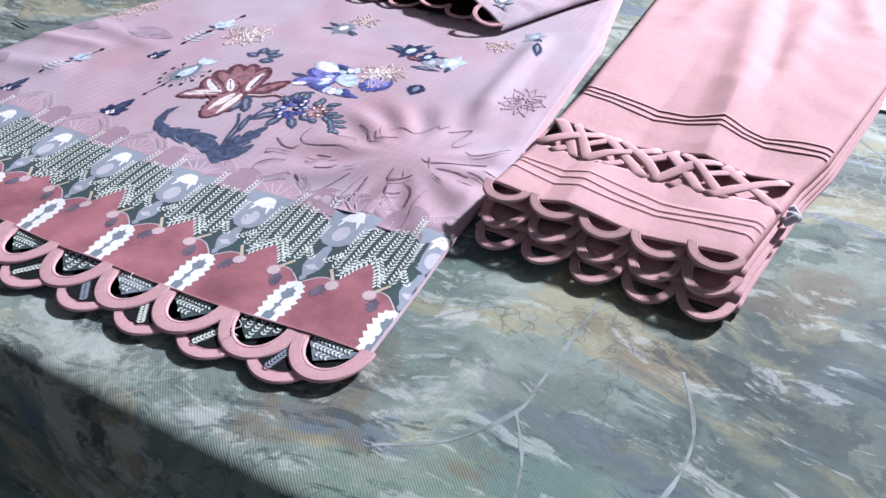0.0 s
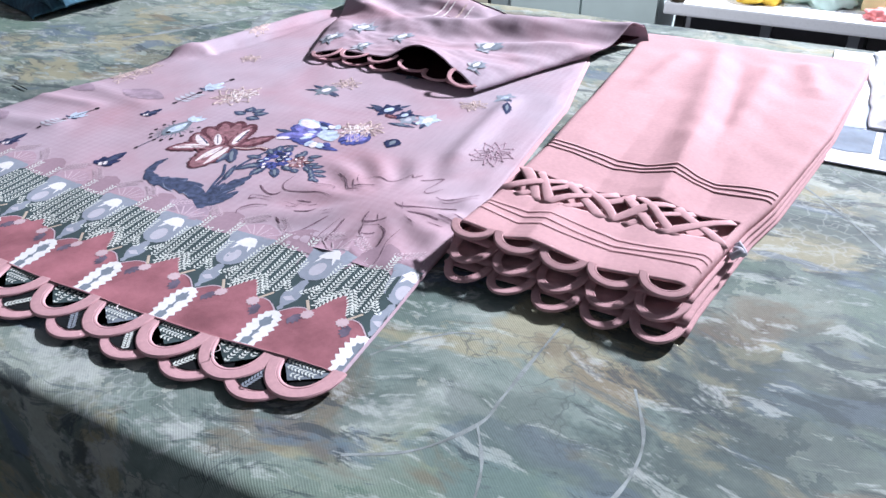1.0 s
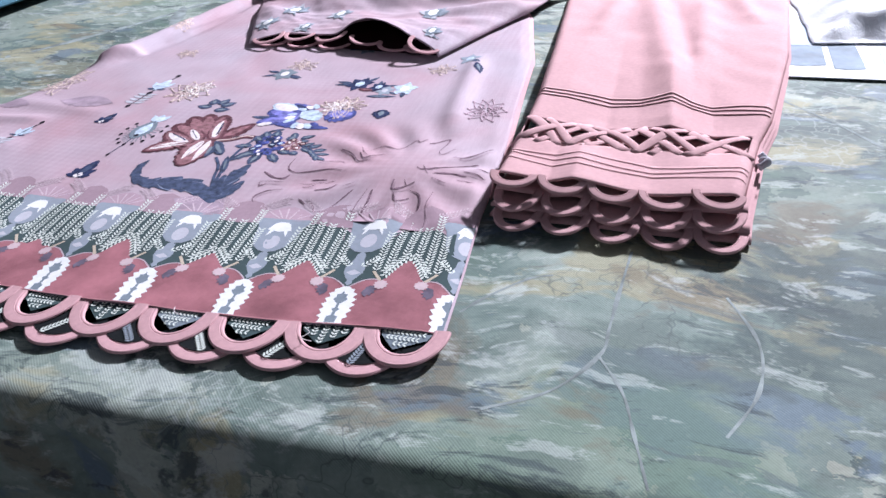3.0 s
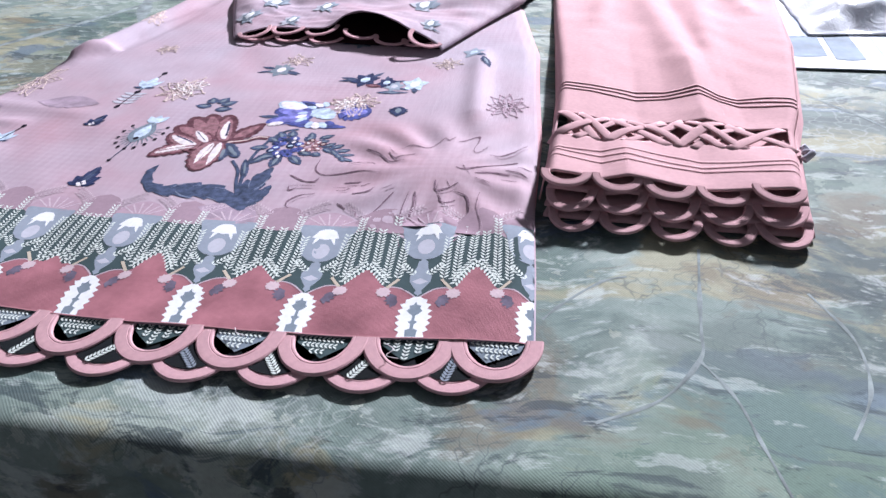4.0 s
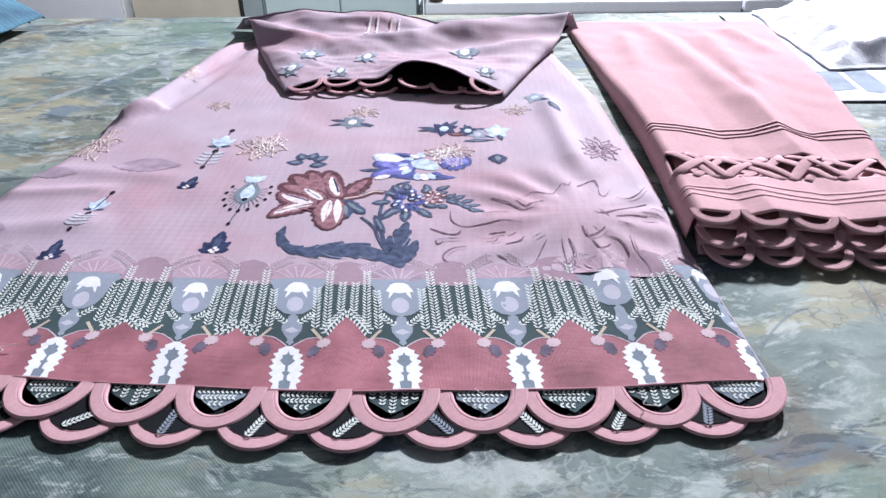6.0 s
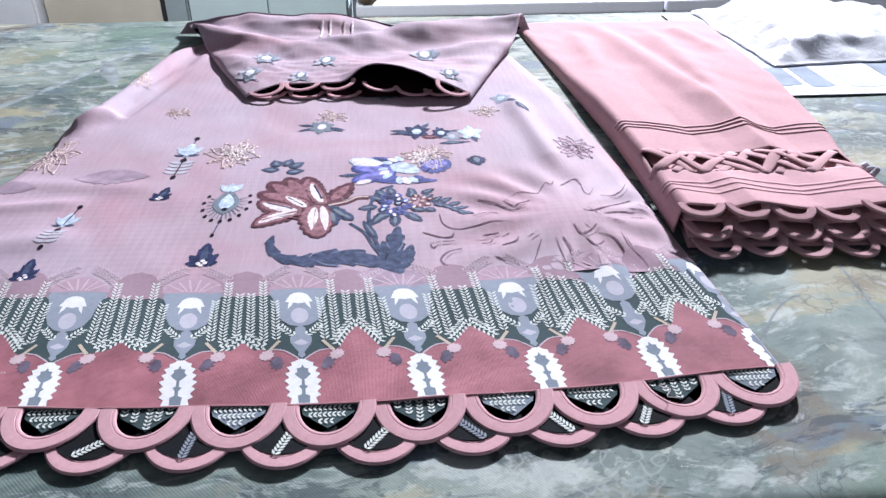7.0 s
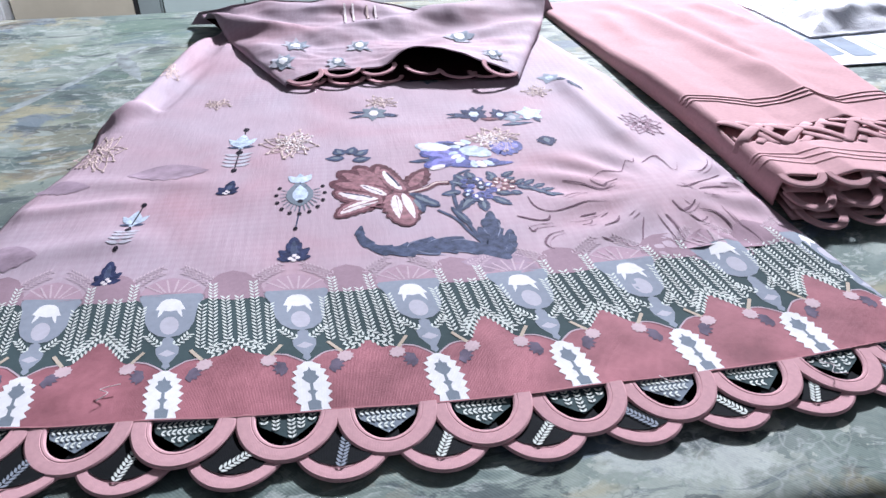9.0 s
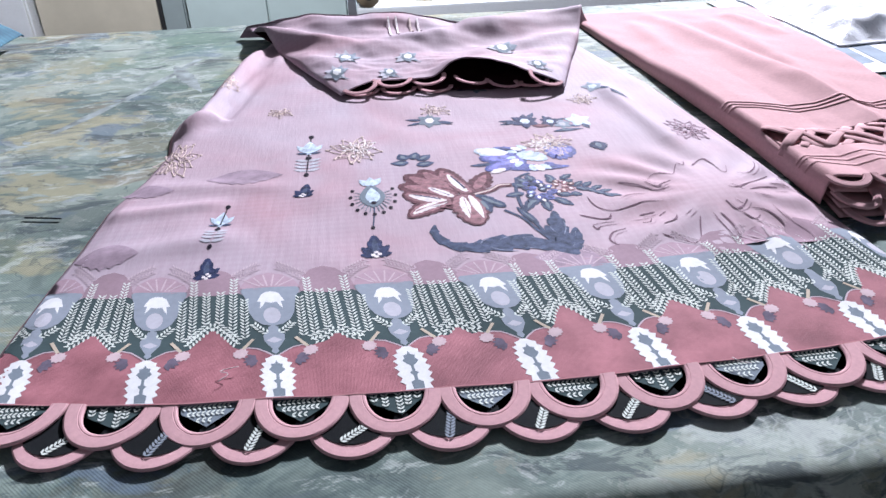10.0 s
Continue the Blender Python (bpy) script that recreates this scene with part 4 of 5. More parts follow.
# blue rose, rosy side flower, sprigs
rr = random.Random(9)
for x, y, t, ln in ((0.050, 0.199, 186, 0.016), (0.055, 0.209, 140, 0.016), (0.056, 0.190, 242, 0.024), (0.064, 0.186, 268, 0.020), (0.072, 0.190, 310, 0.020), (0.076, 0.216, 70, 0.013), (0.062, 0.220, 100, 0.014), (0.056, 0.216, 118, 0.016), (0.060, 0.188, 220, 0.020), (0.076, 0.198, 335, 0.014)):
    b = radians(t)
    petal((x, y), (x + ln * math.cos(b), y + ln * math.sin(b)), 0.0095, (TEAL, SLATE), "rose_leaf", "", 0.7, 4, 0.0, (1.0, 0.4))
for k in range(16):
    t = radians(k * 137.5)
    r0 = 0.0027 * math.sqrt(k)
    x, y = 0.0636 + r0 * 0.95 * math.cos(t), 0.2030 + r0 * 1.35 * math.sin(t)
    petal((x, y), (x + 0.0065 * math.cos(t + 0.4), y + 0.0085 * math.sin(t + 0.4)), 0.0085, ((NAVY, BLUE, BLUE)[k % 3], (SKY, BLUE, NAVY, CREAM)[k % 4]), "rose_petal", "", 0.5, 3, 0.0024 - 0.0001 * k, (1.0, 0.42))
for k in range(9):
    t = radians(k * 137.5)
    r0 = 0.0024 * math.sqrt(k)
    x, y = 0.0835 + r0 * math.cos(t), 0.2085 + r0 * 1.1 * math.sin(t)
    petal((x, y), (x + 0.006 * math.cos(t), y + 0.007 * math.sin(t)), 0.0068, (UMBER if k > 5 else ROSY, (BEIGE, CREAM)[k % 2]), "rosy_petal", "", 0.5, 3, 0.0014 - 0.0001 * k, (1.0, 0.45))
for x, y, t, ln in ((0.080, 0.222, 110, 0.012), (0.086, 0.222, 35, 0.014), (0.086, 0.215, 20, 0.011), (0.088, 0.196, -30, 0.010)):
    b = radians(t)
    petal((x, y), (x + ln * math.cos(b), y + ln * math.sin(b)), 0.0075, (TEAL, SLATE), "rosy_leaf", "", 0.7, 3, 0.0, (1.0, 0.4))
for k, (x, y, t) in enumerate([(0.094, 0.207, 40), (0.095, 0.205, -35), (0.101, 0.206, 35), (0.102, 0.203, -45), (0.107, 0.201, 25), (0.108, 0.198, -55), (0.112, 0.195, 15), (0.114, 0.192, -65), (0.116, 0.188, -30)]):
    b = radians(t)
    petal((x, y), (x + 0.012 * math.cos(b), y + 0.013 * math.sin(b)), 0.0062, (TEAL, SLATE), "sprig_leaf", "", 0.7, 3, 0.0, (1.0, 0.4))
tw = laid(ML + 0.0003)
tw.ribbon(curve_pts([(0.088, 0.208), (0.104, 0.204), (0.118, 0.186)]), 0.0012)
motif(tw, TEAL, "twig")


def small_flower(name, x, y, size, petals, heart, leaves, n=6):
    """A little flower: petals round a pale heart, a leaf or two below."""
    for k in range(n):
        t = 360 * k / n + 20
        p = laid(ML)
        p.pull = (y, 1.45)
        p.leaf(x, y, t, size, size * 0.66, 0.001, 0.12)
        motif(p, petals, name + "_petal")
    h = laid(ML + 0.0012)
    h.pull = (y, 1.4)
    h.disc(x, y, size * 0.36, size * 0.42, 10, 0.001)
    motif(h, heart, name + "_heart")
    for t in leaves:
        lf = laid(ML)
        lf.leaf(x + size * 0.6 * math.cos(radians(t)), y + size * 0.6 * math.sin(radians(t)), t, size * 1.25, size * 0.42, 0.001, 0.1)
        motif(lf, TEAL, name + "_leaf")


small_flower("sprig_flower", -0.008, 0.385, 0.014, SLATE, CREAM, (200, 160, -20, 330))
small_flower("sprig_flower", 0.088, 0.366, 0.015, NAVY, SKY, (170, 190, 60))
small_flower("sprig_flower", 0.112, 0.358, 0.011, NAVY, SKY, (100, 20))
small_flower("sprig_flower", 0.122, 0.348, 0.010, GREYBLUE, LILAC, (-30,))
small_flower("sprig_flower", 0.141, 0.356, 0.014, SKY, CREAM, (-80,), 5)
small_flower("sprig_flower", 0.186, 0.455, 0.013, GREYBLUE, SKY, (-50, -60), 5)
small_flower("sprig_flower", 0.056, 0.480, 0.014, SLATE, LILAC, (200, 340))
layered_leaf("bronze_leaf", 0.092, 0.352, -20, 0.020, 0.010, UMBER, ROSY, 0.1)
layered_leaf("long_sprig_leaf", 0.108, 0.330, 5, 0.032, 0.008, TEAL, SLATE, 0.1)
layered_leaf("pendant_leaf", 0.139, 0.296, -85, 0.022, 0.017, NAVY, SLATE, 0.14)
layered_leaf("pendant_leaf", 0.199, 0.432, -70, 0.030, 0.010, NAVY, SLATE, 0.14)
for t, dx, dy in ((175, 0, 0), (75, 0.004, 0.004), (40, 0.008, 0.002), (110, -0.002, 0.004), (10, 0.006, -0.004)):
    layered_leaf("clover_leaf", -0.038 + dx, 0.280 + 1.6 * dy, t, 0.017, 0.012, TEAL, SLATE, 0.06)


def beads(x, y, rx, ry, n, seed):
    """A star of looped threads and beads round a knotted heart."""
    r = random.Random(seed)
    sh = laid(ML + 0.0006)
    arms = max(9, n // 5)
    for k in range(arms):
        a = 2 * math.pi * k / arms + r.uniform(-0.22, 0.22)
        reach = r.uniform(0.62, 1.0)
        c, sn = math.cos(a), math.sin(a)
        for bow in (0.22, -0.22):
            pts = [(x + rx * reach * (f * c - bow * math.sin(math.pi * f) * sn), y + ry * reach * (f * sn + bow * math.sin(math.pi * f) * c)) for f in (0.18, 0.45, 0.75, 1.0)]
            sh.ribbon(curve_pts(pts, 4), 0.0012, 0.0020)
        sh.disc(x + rx * reach * c * 1.04, y + ry * reach * sn * 1.04, 0.0015, 0.0020, 8, 0.0030)
        if k % 2:
            sh.disc(x + rx * 0.55 * reach * c, y + ry * 0.55 * reach * sn, 0.0013, 0.0017, 8, 0.0030)
    for k in range(n // 4):
        a, q = r.uniform(0, 6.28), 0.3 * math.sqrt(r.random())
        sh.disc(x + rx * q * math.cos(a), y + ry * q * math.sin(a), 0.0014, 0.0017, 7, 0.0040)
    return sh


for k, (x, y, rx, ry, n, mat) in enumerate(((0.096, 0.300, 0.024, 0.030, 95, BEIGE), (-0.086, 0.318, 0.026, 0.038, 80, BEIGE), (-0.250, 0.325, 0.020, 0.045, 70, BEIGE), (0.000, 0.415, 0.019, 0.020, 40, BEIGE), (-0.163, 0.437, 0.016, 0.016, 30, BEIGE), (0.163, 0.418, 0.017, 0.017, 36, BEIGE), (0.236, 0.310, 0.020, 0.032, 60, ROSEFAN), (-0.225, 0.530, 0.012, 0.026, 26, BEIGE), (0.090, 0.300, 0.015, 0.018, 34, CREAM), (-0.082, 0.322, 0.018, 0.026, 22, CREAM))):
    tagged(motif(beads(x, y, rx, ry, n, k), mat, "bead_embroidery", "curled beige thread and beads"), kind="stuff")

# drop-shaped ornament with dark beads
DX, DY = -0.0730, 0.2165
d1, d2, d3, d4, d5 = laid(ML), laid(ML + 0.0006), laid(ML + 0.0012), laid(ML + 0.0012), laid(ML + 0.0003)
for k in range(17):
    a = radians(-200 + 13.8 * k)
    d1.ribbon([(DX + 0.008 * math.cos(a), DY + 0.014 * math.sin(a)), (DX + 0.0155 * math.cos(a), DY + 0.027 * math.sin(a))], 0.0009)
d5.leaf(DX, DY - 0.020, 92, 0.046, 0.021, 0.0006)
d2.leaf(DX, DY - 0.016, 92, 0.037, 0.0155, 0.0006)
for t in (60, 92, 124):
    d2.leaf(DX - 0.001, DY + 0.020, t, 0.018, 0.0085, 0.0006)
motif(d1, SLATE, "drop_rays")
motif(d5, SLATE, "drop_rim")
motif(d2, SKY, "drop", "pale blue embroidered drop")
for k in range(11):
    a = radians(-205 + 23 * k)
    d3.disc(DX + 0.0185 * math.cos(a), DY + 0.031 * math.sin(a), 0.0017, 0.0024, 9, 0.001)
d3.disc(-0.0752, 0.1650, 0.0016, 0.0024, 9, 0.001)
d3.disc(DX, DY - 0.012, 0.0024, 0.0030, 9, 0.001)
motif(d3, NOIR, "dark_beads")
d4.ribbon([(DX, DY - 0.012), (DX - 0.001, DY + 0.022)], 0.0008)
for sd in (1, -1):
    d4.ribbon([(DX, DY - 0.004), (DX + sd * 0.0055, DY + 0.006)], 0.0007)
    d4.ribbon([(DX, DY + 0.006), (DX + sd * 0.0045, DY + 0.015)], 0.0007)
d4.ribbon([(DX, DY - 0.020), (-0.0735, 0.184), (-0.0752, 0.1650)], 0.0010)
motif(d4, TEAL, "drop_veins")


def spade(x, y, tx, ty, width):
    """A small navy toothed leaf from its foot to its point, with a pale foot."""
    ln = math.hypot(tx - x, ty - y)
    base = math.degrees(math.atan2(ty - y, tx - x))
    petal((x, y), (tx, ty), width * 0.52, (NAVY, TEAL), "spade_leaf", "navy embroidered leaf", 0.6, 4, 0.0002, (1.0, 0.5))
    for t, q in ((42, 0.66), (-42, 0.66), (78, 0.50), (-78, 0.50)):
        b = radians(base + t)
        tip = (x + 0.9 * width * q * math.cos(b) * 1.1, y + ln * 0.12 + width * q * math.sin(b) * (1.1 if abs(t) < 60 else 0.5))
        petal((x, y + ln * 0.10), tip, width * 0.34, (NAVY,), "spade_lobe", "", 0.7, 3)
    f = laid(ML + 0.0014)
    for dx, dy in ((-0.10, 0.10), (0.10, 0.12), (0.0, 0.20), (0.0, 0.04)):
        f.disc(x + dx * width, y + dy * ln * 1.2, width * 0.075, width * 0.09, 8, 0.0006)
    motif(f, CREAM, "spade_foot")


spade(-0.0747, 0.1200, -0.0757, 0.1535, 0.0235)
spade(-0.1915, 0.1065, -0.1945, 0.1365, 0.0190)
spade(-0.1310, 0.2265, -0.1280, 0.2510, 0.0180)


def dangle(x, y, size, slant):
    """A thin slanting pendant of pale leaves with dark ends."""
    a, b, c, e = laid(ML), laid(ML + 0.0007), laid(ML + 0.0004), laid(ML + 0.0010)

    def at(f, dx=0.0):
        return x + slant * size * f + dx, y + size * f

    a.leaf(*at(-0.05), 90, size * 0.42, size * 0.16, 0.001)
    for sd in (1, -1):
        a.leaf(*at(0.02), 90 - sd * 34, size * 0.26, size * 0.10, 0.001)
        for q in range(4):
            c.leaf(*at(-0.20 - 0.085 * q), 90 - sd * 72, size * 0.15, size * 0.06)
        e.leaf(*at(0.0, sd * 0.001), 90 - sd * 80, size * 0.13, size * 0.05)
    b.disc(*at(0.50), size * 0.032, size * 0.05, 9, 0.001)
    b.disc(*at(-0.55), size * 0.028, size * 0.045, 9, 0.001)
    b.disc(*at(-0.12), size * 0.035, size * 0.05, 9, 0.001)
    b.ribbon([at(0.46), at(0.0), at(-0.55)], 0.0010)
    motif(a, SKY, "pendant")
    motif(b, NOIR, "pendant_line")
    motif(c, LILAC, "pendant_leaves")
    motif(e, TEAL, "pendant_wing")


dangle(-0.1285, 0.318, 0.086, 0.02)
dangle(-0.1925, 0.186, 0.064, 0.07)

# faint grey cloud prints
for k, (x, y, ln, wd) in enumerate(((-0.183, 0.275, 0.066, 0.034), (-0.262, 0.258, 0.044, 0.022), (-0.268, 0.150, 0.046, 0.034))):
    cl = laid(ML - 0.0003)
    top = [(x - ln / 2 + ln * q / 12, y + wd * 0.5 * math.sin(math.pi * q / 12)) for q in range(13)]
    low = [(x + ln / 2 - ln * q / 14, y - wd * (0.42 + 0.10 * (q % 2)) * math.sin(math.pi * q / 14)) for q in range(1, 14)]
    cl.fill(top + low)
    motif(cl, CLOUD, "cloud_print")

# plum contour drawing round the plain mound, stroke by stroke
STROKES_WEST = [
    [(0.099, 0.186), (0.1, 0.17), (0.105, 0.161), (0.113, 0.158), (0.127, 0.162), (0.14, 0.166), (0.154, 0.163)],
    [(0.132, 0.207), (0.145, 0.198), (0.156, 0.184), (0.168, 0.185)],
    [(0.149, 0.213), (0.154, 0.203), (0.16, 0.195)],
    [(0.152, 0.2), (0.159, 0.189), (0.164, 0.193), (0.174, 0.199)],
    [(0.156, 0.205), (0.163, 0.214), (0.17, 0.215), (0.181, 0.212), (0.188, 0.224), (0.193, 0.232), (0.197, 0.227), (0.201, 0.237)],
    [(0.124, 0.176), (0.134, 0.183), (0.142, 0.184), (0.145, 0.18)],
    [(0.084, 0.156), (0.096, 0.148), (0.105, 0.148), (0.108, 0.154)],
    [(0.089, 0.139), (0.099, 0.142), (0.108, 0.143)],
    [(0.089, 0.138), (0.091, 0.133), (0.095, 0.137)],
]
STROKES_SOUTH = [
    [(0.112, 0.131), (0.102, 0.128), (0.096, 0.119), (0.096, 0.112), (0.099, 0.107)],
    [(0.12, 0.143), (0.132, 0.142), (0.141, 0.146)],
    [(0.129, 0.149), (0.142, 0.151)],
    [(0.143, 0.144), (0.15, 0.149)],
    [(0.127, 0.136), (0.133, 0.136), (0.136, 0.142)],
    [(0.141, 0.129), (0.151, 0.133), (0.155, 0.14)],
    [(0.161, 0.137), (0.169, 0.144)],
    [(0.134, 0.115), (0.141, 0.11)],
    [(0.14, 0.116), (0.147, 0.111), (0.152, 0.102), (0.16, 0.107), (0.167, 0.124), (0.171, 0.134)],
    [(0.182, 0.136), (0.182, 0.115), (0.183, 0.097), (0.186, 0.08), (0.19, 0.067)],
    [(0.187, 0.134), (0.189, 0.115), (0.188, 0.1)],
]
STROKES_EAST = [
    [(0.222, 0.227), (0.22, 0.207), (0.224, 0.203), (0.231, 0.218)],
    [(0.233, 0.202), (0.242, 0.199), (0.253, 0.21), (0.261, 0.227)],
    [(0.211, 0.172), (0.218, 0.17), (0.233, 0.179), (0.256, 0.194)],
    [(0.215, 0.177), (0.221, 0.166)],
    [(0.226, 0.166), (0.239, 0.17), (0.252, 0.17)],
    [(0.248, 0.176), (0.258, 0.175), (0.266, 0.173)],
    [(0.246, 0.162), (0.259, 0.163)],
    [(0.199, 0.151), (0.201, 0.139), (0.208, 0.141), (0.216, 0.15)],
    [(0.207, 0.152), (0.211, 0.144)],
    [(0.204, 0.134), (0.209, 0.123), (0.217, 0.13)],
    [(0.214, 0.14), (0.224, 0.134), (0.228, 0.119), (0.227, 0.106), (0.229, 0.092), (0.224, 0.077)],
    [(0.233, 0.142), (0.233, 0.121), (0.238, 0.102), (0.239, 0.089)],
    [(0.205, 0.227), (0.215, 0.238), (0.221, 0.238), (0.221, 0.223)],
    [(0.227, 0.159), (0.239, 0.154)],
    [(0.257, 0.183), (0.268, 0.185)],
]
for k, pts in enumerate(STROKES_WEST + STROKES_SOUTH + STROKES_EAST):
    stroke = laid(ML)
    thick = 0.0012 + 0.0007 * math.sin(k * 2.4)
    stroke.ribbon(curve_pts(pts, 6), lambda f: thick * (0.45 + 0.55 * math.sin(math.pi * f) + 0.25 * math.sin(11 * f + k)))
    motif(stroke, LINE, "line_print", "fine plum line drawing")
    if k % 2:
        echo = laid(ML)
        echo.ribbon(curve_pts([(x + 0.0022, y - 0.0034) for x, y in pts[:4]], 6), lambda f: 0.0007 * math.sin(math.pi * (0.1 + 0.85 * f)))
        motif(echo, ROSEFAN, "line_echo")

# ---- folded sleeves across the top ----
sleeves = thing("kurta_sleeves", "mauve-pink kurta sleeves folded across with scalloped cuffs", "sleeves")
SL_LEFT = [(0.0, (-0.098, 0.457)), (0.28, (-0.131, 0.542)), (0.72, (-0.188, 0.690)), (1.0, (-0.234, 0.800))]
SL_RIGHT = [(0.0, (0.152, 0.434)), (0.40, (0.194, 0.565)), (0.6, (0.220, 0.630)), (1.0, (0.262, 0.762))]


def side(table, v):
    return vals(v, [(a, p[0]) for a, p in table]), vals(v, [(a, p[1]) for a, p in table])


def blurred(u, table):
    return sum(vals(u + d, table) for d in (-0.03, -0.02, -0.01, 0.0, 0.01, 0.02, 0.03)) / 7


CUFF_Z = [(0, 0.014), (0.15, 0.018), (0.32, 0.019), (0.45, 0.020), (0.50, 0.031), (0.56, 0.036), (0.68, 0.036), (0.80, 0.030), (0.90, 0.024), (1, 0.018)]
CUFF_Y = [(0, 0.013), (0.15, 0.040), (0.32, 0.038), (0.46, 0.048), (0.52, 0.060), (0.60, 0.062), (0.68, 0.054), (0.80, 0.036), (0.90, 0.027), (1, 0.012)]


def sleeve_z(u, v):
    lift = blurred(u, CUFF_Z)
    body = vals(v, [(0, 0.0), (0.3, 0.001), (0.6, 0.003), (0.8, 0.009), (0.9, 0.010), (1.0, 0.003)])
    flat = lift + (0.018 - lift) * min(1, v * 2.2)
    wave = 0.0085 * math.sin(17 * v + 3.0 * math.sin(5 * u) + 1) * max(0.0, min(1, (v - 0.40) * 4))
    z = flat + body + wave + (0.002 + 0.005 * v) * noise.noise((u * 6, v * 7, 5)) + (0.001 + 0.0015 * v) * noise.noise((u * 16, v * 16, 8))
    near = max(0.0, min(1.0, min(u / 0.09, (1 - u) / 0.06)))
    tuck = (1 - math.sqrt(1 - (1 - near) ** 2)) * max(0.0, min(1.0, (0.85 - v) * 5))
    return z + (0.0105 - z) * tuck


def sleeve_point(u, v):
    (ax, ay), (bx, by) = side(SL_LEFT, v), side(SL_RIGHT, v)
    sag = -0.022 * math.sin(math.pi * u) * v + 0.010 * math.sin(math.pi * 2 * u) * v + 0.006 * noise.noise((u * 7, 2, 2)) * v
    lift = blurred(u, CUFF_Y) * max(0, 1 - v * 2.5)
    return ax + (bx - ax) * u, ay + (by - ay) * u + sag + lift, sleeve_z(u, v)


sheet("upper_sleeve", sleeve_point, 110, 90, LAWN, sleeves, "mauve-pink lawn with small flowers", thick=0.0012)


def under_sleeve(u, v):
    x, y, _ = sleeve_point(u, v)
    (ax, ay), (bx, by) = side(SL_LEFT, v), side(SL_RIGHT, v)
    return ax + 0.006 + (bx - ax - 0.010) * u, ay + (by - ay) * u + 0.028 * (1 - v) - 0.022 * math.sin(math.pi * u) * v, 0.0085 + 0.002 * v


# the darkness of the sleeve opening is painted into this layer
sheet("under_sleeve", under_sleeve, 60, 40, INNER, sleeves, "inner side of the lower sleeve, its shade put into the colour", thick=0.001)


def turned_point(u, v):
    """The shoulder turning down behind the fold."""
    x, y, z = sleeve_point(u, 1.0)
    return x - 0.012 * v * (1 - 2 * u), y + 0.012 * math.sin(math.pi * v * 0.5) - 0.02 * v * v, z * (1 - v) + 0.002


sheet("shoulder_fold", turned_point, 60, 8, LAWN, sleeves)
CUFF = scallop_mesh("cuff_loop", RING, 0.0208, 0.0215, 0.0052, 0.0014, tilt=0.12)
UNDER_CUFF = scallop_mesh("under_cuff_loop", RING, 0.0208, 0.0210, 0.0052, 0.0014, tilt=0.04)
for u in (0.085, 0.247, 0.405, 0.925):
    x, y, z = sleeve_point(u, 0)
    x2, y2, z2 = sleeve_point(min(1, u + 0.05), 0)
    x1, y1, z1 = sleeve_point(max(0, u - 0.05), 0)
    yaw = math.degrees(math.atan2(y2 - y1, x2 - x1))
    roll = -math.degrees(math.atan2(z2 - z1, x2 - x1))
    place("cuff_loop", CUFF, pose(x, y + 0.002, z, 0, roll, yaw * 0.7), sleeves)
for x, y, z, roll in ((-0.074, 0.491, 0.0095, 0), (-0.032, 0.489, 0.0095, 0), (0.010, 0.487, 0.0095, 0), (0.052, 0.486, 0.0170, 8), (0.090, 0.478, 0.0130, 4), (0.121, 0.480, 0.0115, 0)):
    place("under_cuff_loop", UNDER_CUFF, pose(x, y, z, 0, roll, -4), sleeves)


def on_sleeve(x, y):
    """Height of the sleeve near (x, y)."""
    v = max(0.0, min(1.0, (y - 0.45) / 0.32))
    for _ in range(3):
        (ax, ay), (bx, by) = side(SL_LEFT, v), side(SL_RIGHT, v)
        u = max(0.0, min(1.0, (x - ax) / (bx - ax)))
        v = max(0.0, min(1.0, v + (y - sleeve_point(u, v)[1]) / 0.34))
    return sleeve_point(u, v)[2]


def sleeve_flower(x, y, size, turn):
    """A pale flower: spread grey petals, a white heart, a bent stem."""
    for q, t in enumerate((90, 50, 130, 15, 165, 245, 295)):
        a = Shapes(on_sleeve, 0.0010)
        a.pull = (y, 1.7)
        a.leaf(x, y, t + turn, size * (1.0 if q < 5 else 0.7), size * 0.55, 0.001, 0.10)
        a.make("sleeve_petal", GREYBLUE if q % 2 else LILAC, sleeves)
    b, c, e = Shapes(on_sleeve, 0.0016), Shapes(on_sleeve, 0.0010), Shapes(on_sleeve, 0.0013)
    b.pull = e.pull = (y, 1.5)
    e.disc(x, y + size * 0.15, size * 0.50, size * 0.62, 14, 0.001, 0.12)
    b.disc(x, y + size * 0.18, size * 0.30, size * 0.42, 12, 0.001, 0.1)
    e.make("sleeve_flower_ring", SLATE, sleeves)
    b.make("sleeve_flower_heart", WHITE, sleeves)
    c.ribbon([(x, y), (x + 0.006, y - size * 0.8), (x + 0.014, y - size * 1.3)], 0.0018)
    c.leaf(x + 0.004, y - size * 0.5, -60, size * 0.8, size * 0.26)
    c.make("sleeve_stem", SLATE, sleeves)


for x, y, size, turn in ((-0.090, 0.588, 0.020, 0), (-0.014, 0.566, 0.017, 30), (0.107, 0.578, 0.021, 0), (-0.101, 0.528, 0.017, 20), (0.131, 0.492, 0.013, 0), (-0.040, 0.512, 0.014, 60)):
    sleeve_flower(x, y, size, turn)
for dx in (-0.026, -0.015, 0.004, 0.015):
    lace = Shapes(on_sleeve, 0.0016)
    lace.ribbon([(-0.002 + dx, 0.655 + 0.01 * q) for q in range(9)], 0.0026, 0.0004)
    lace.make("lace_strip", CREAM if abs(dx) > 0.01 else BEIGE, sleeves, "cream lace strip")

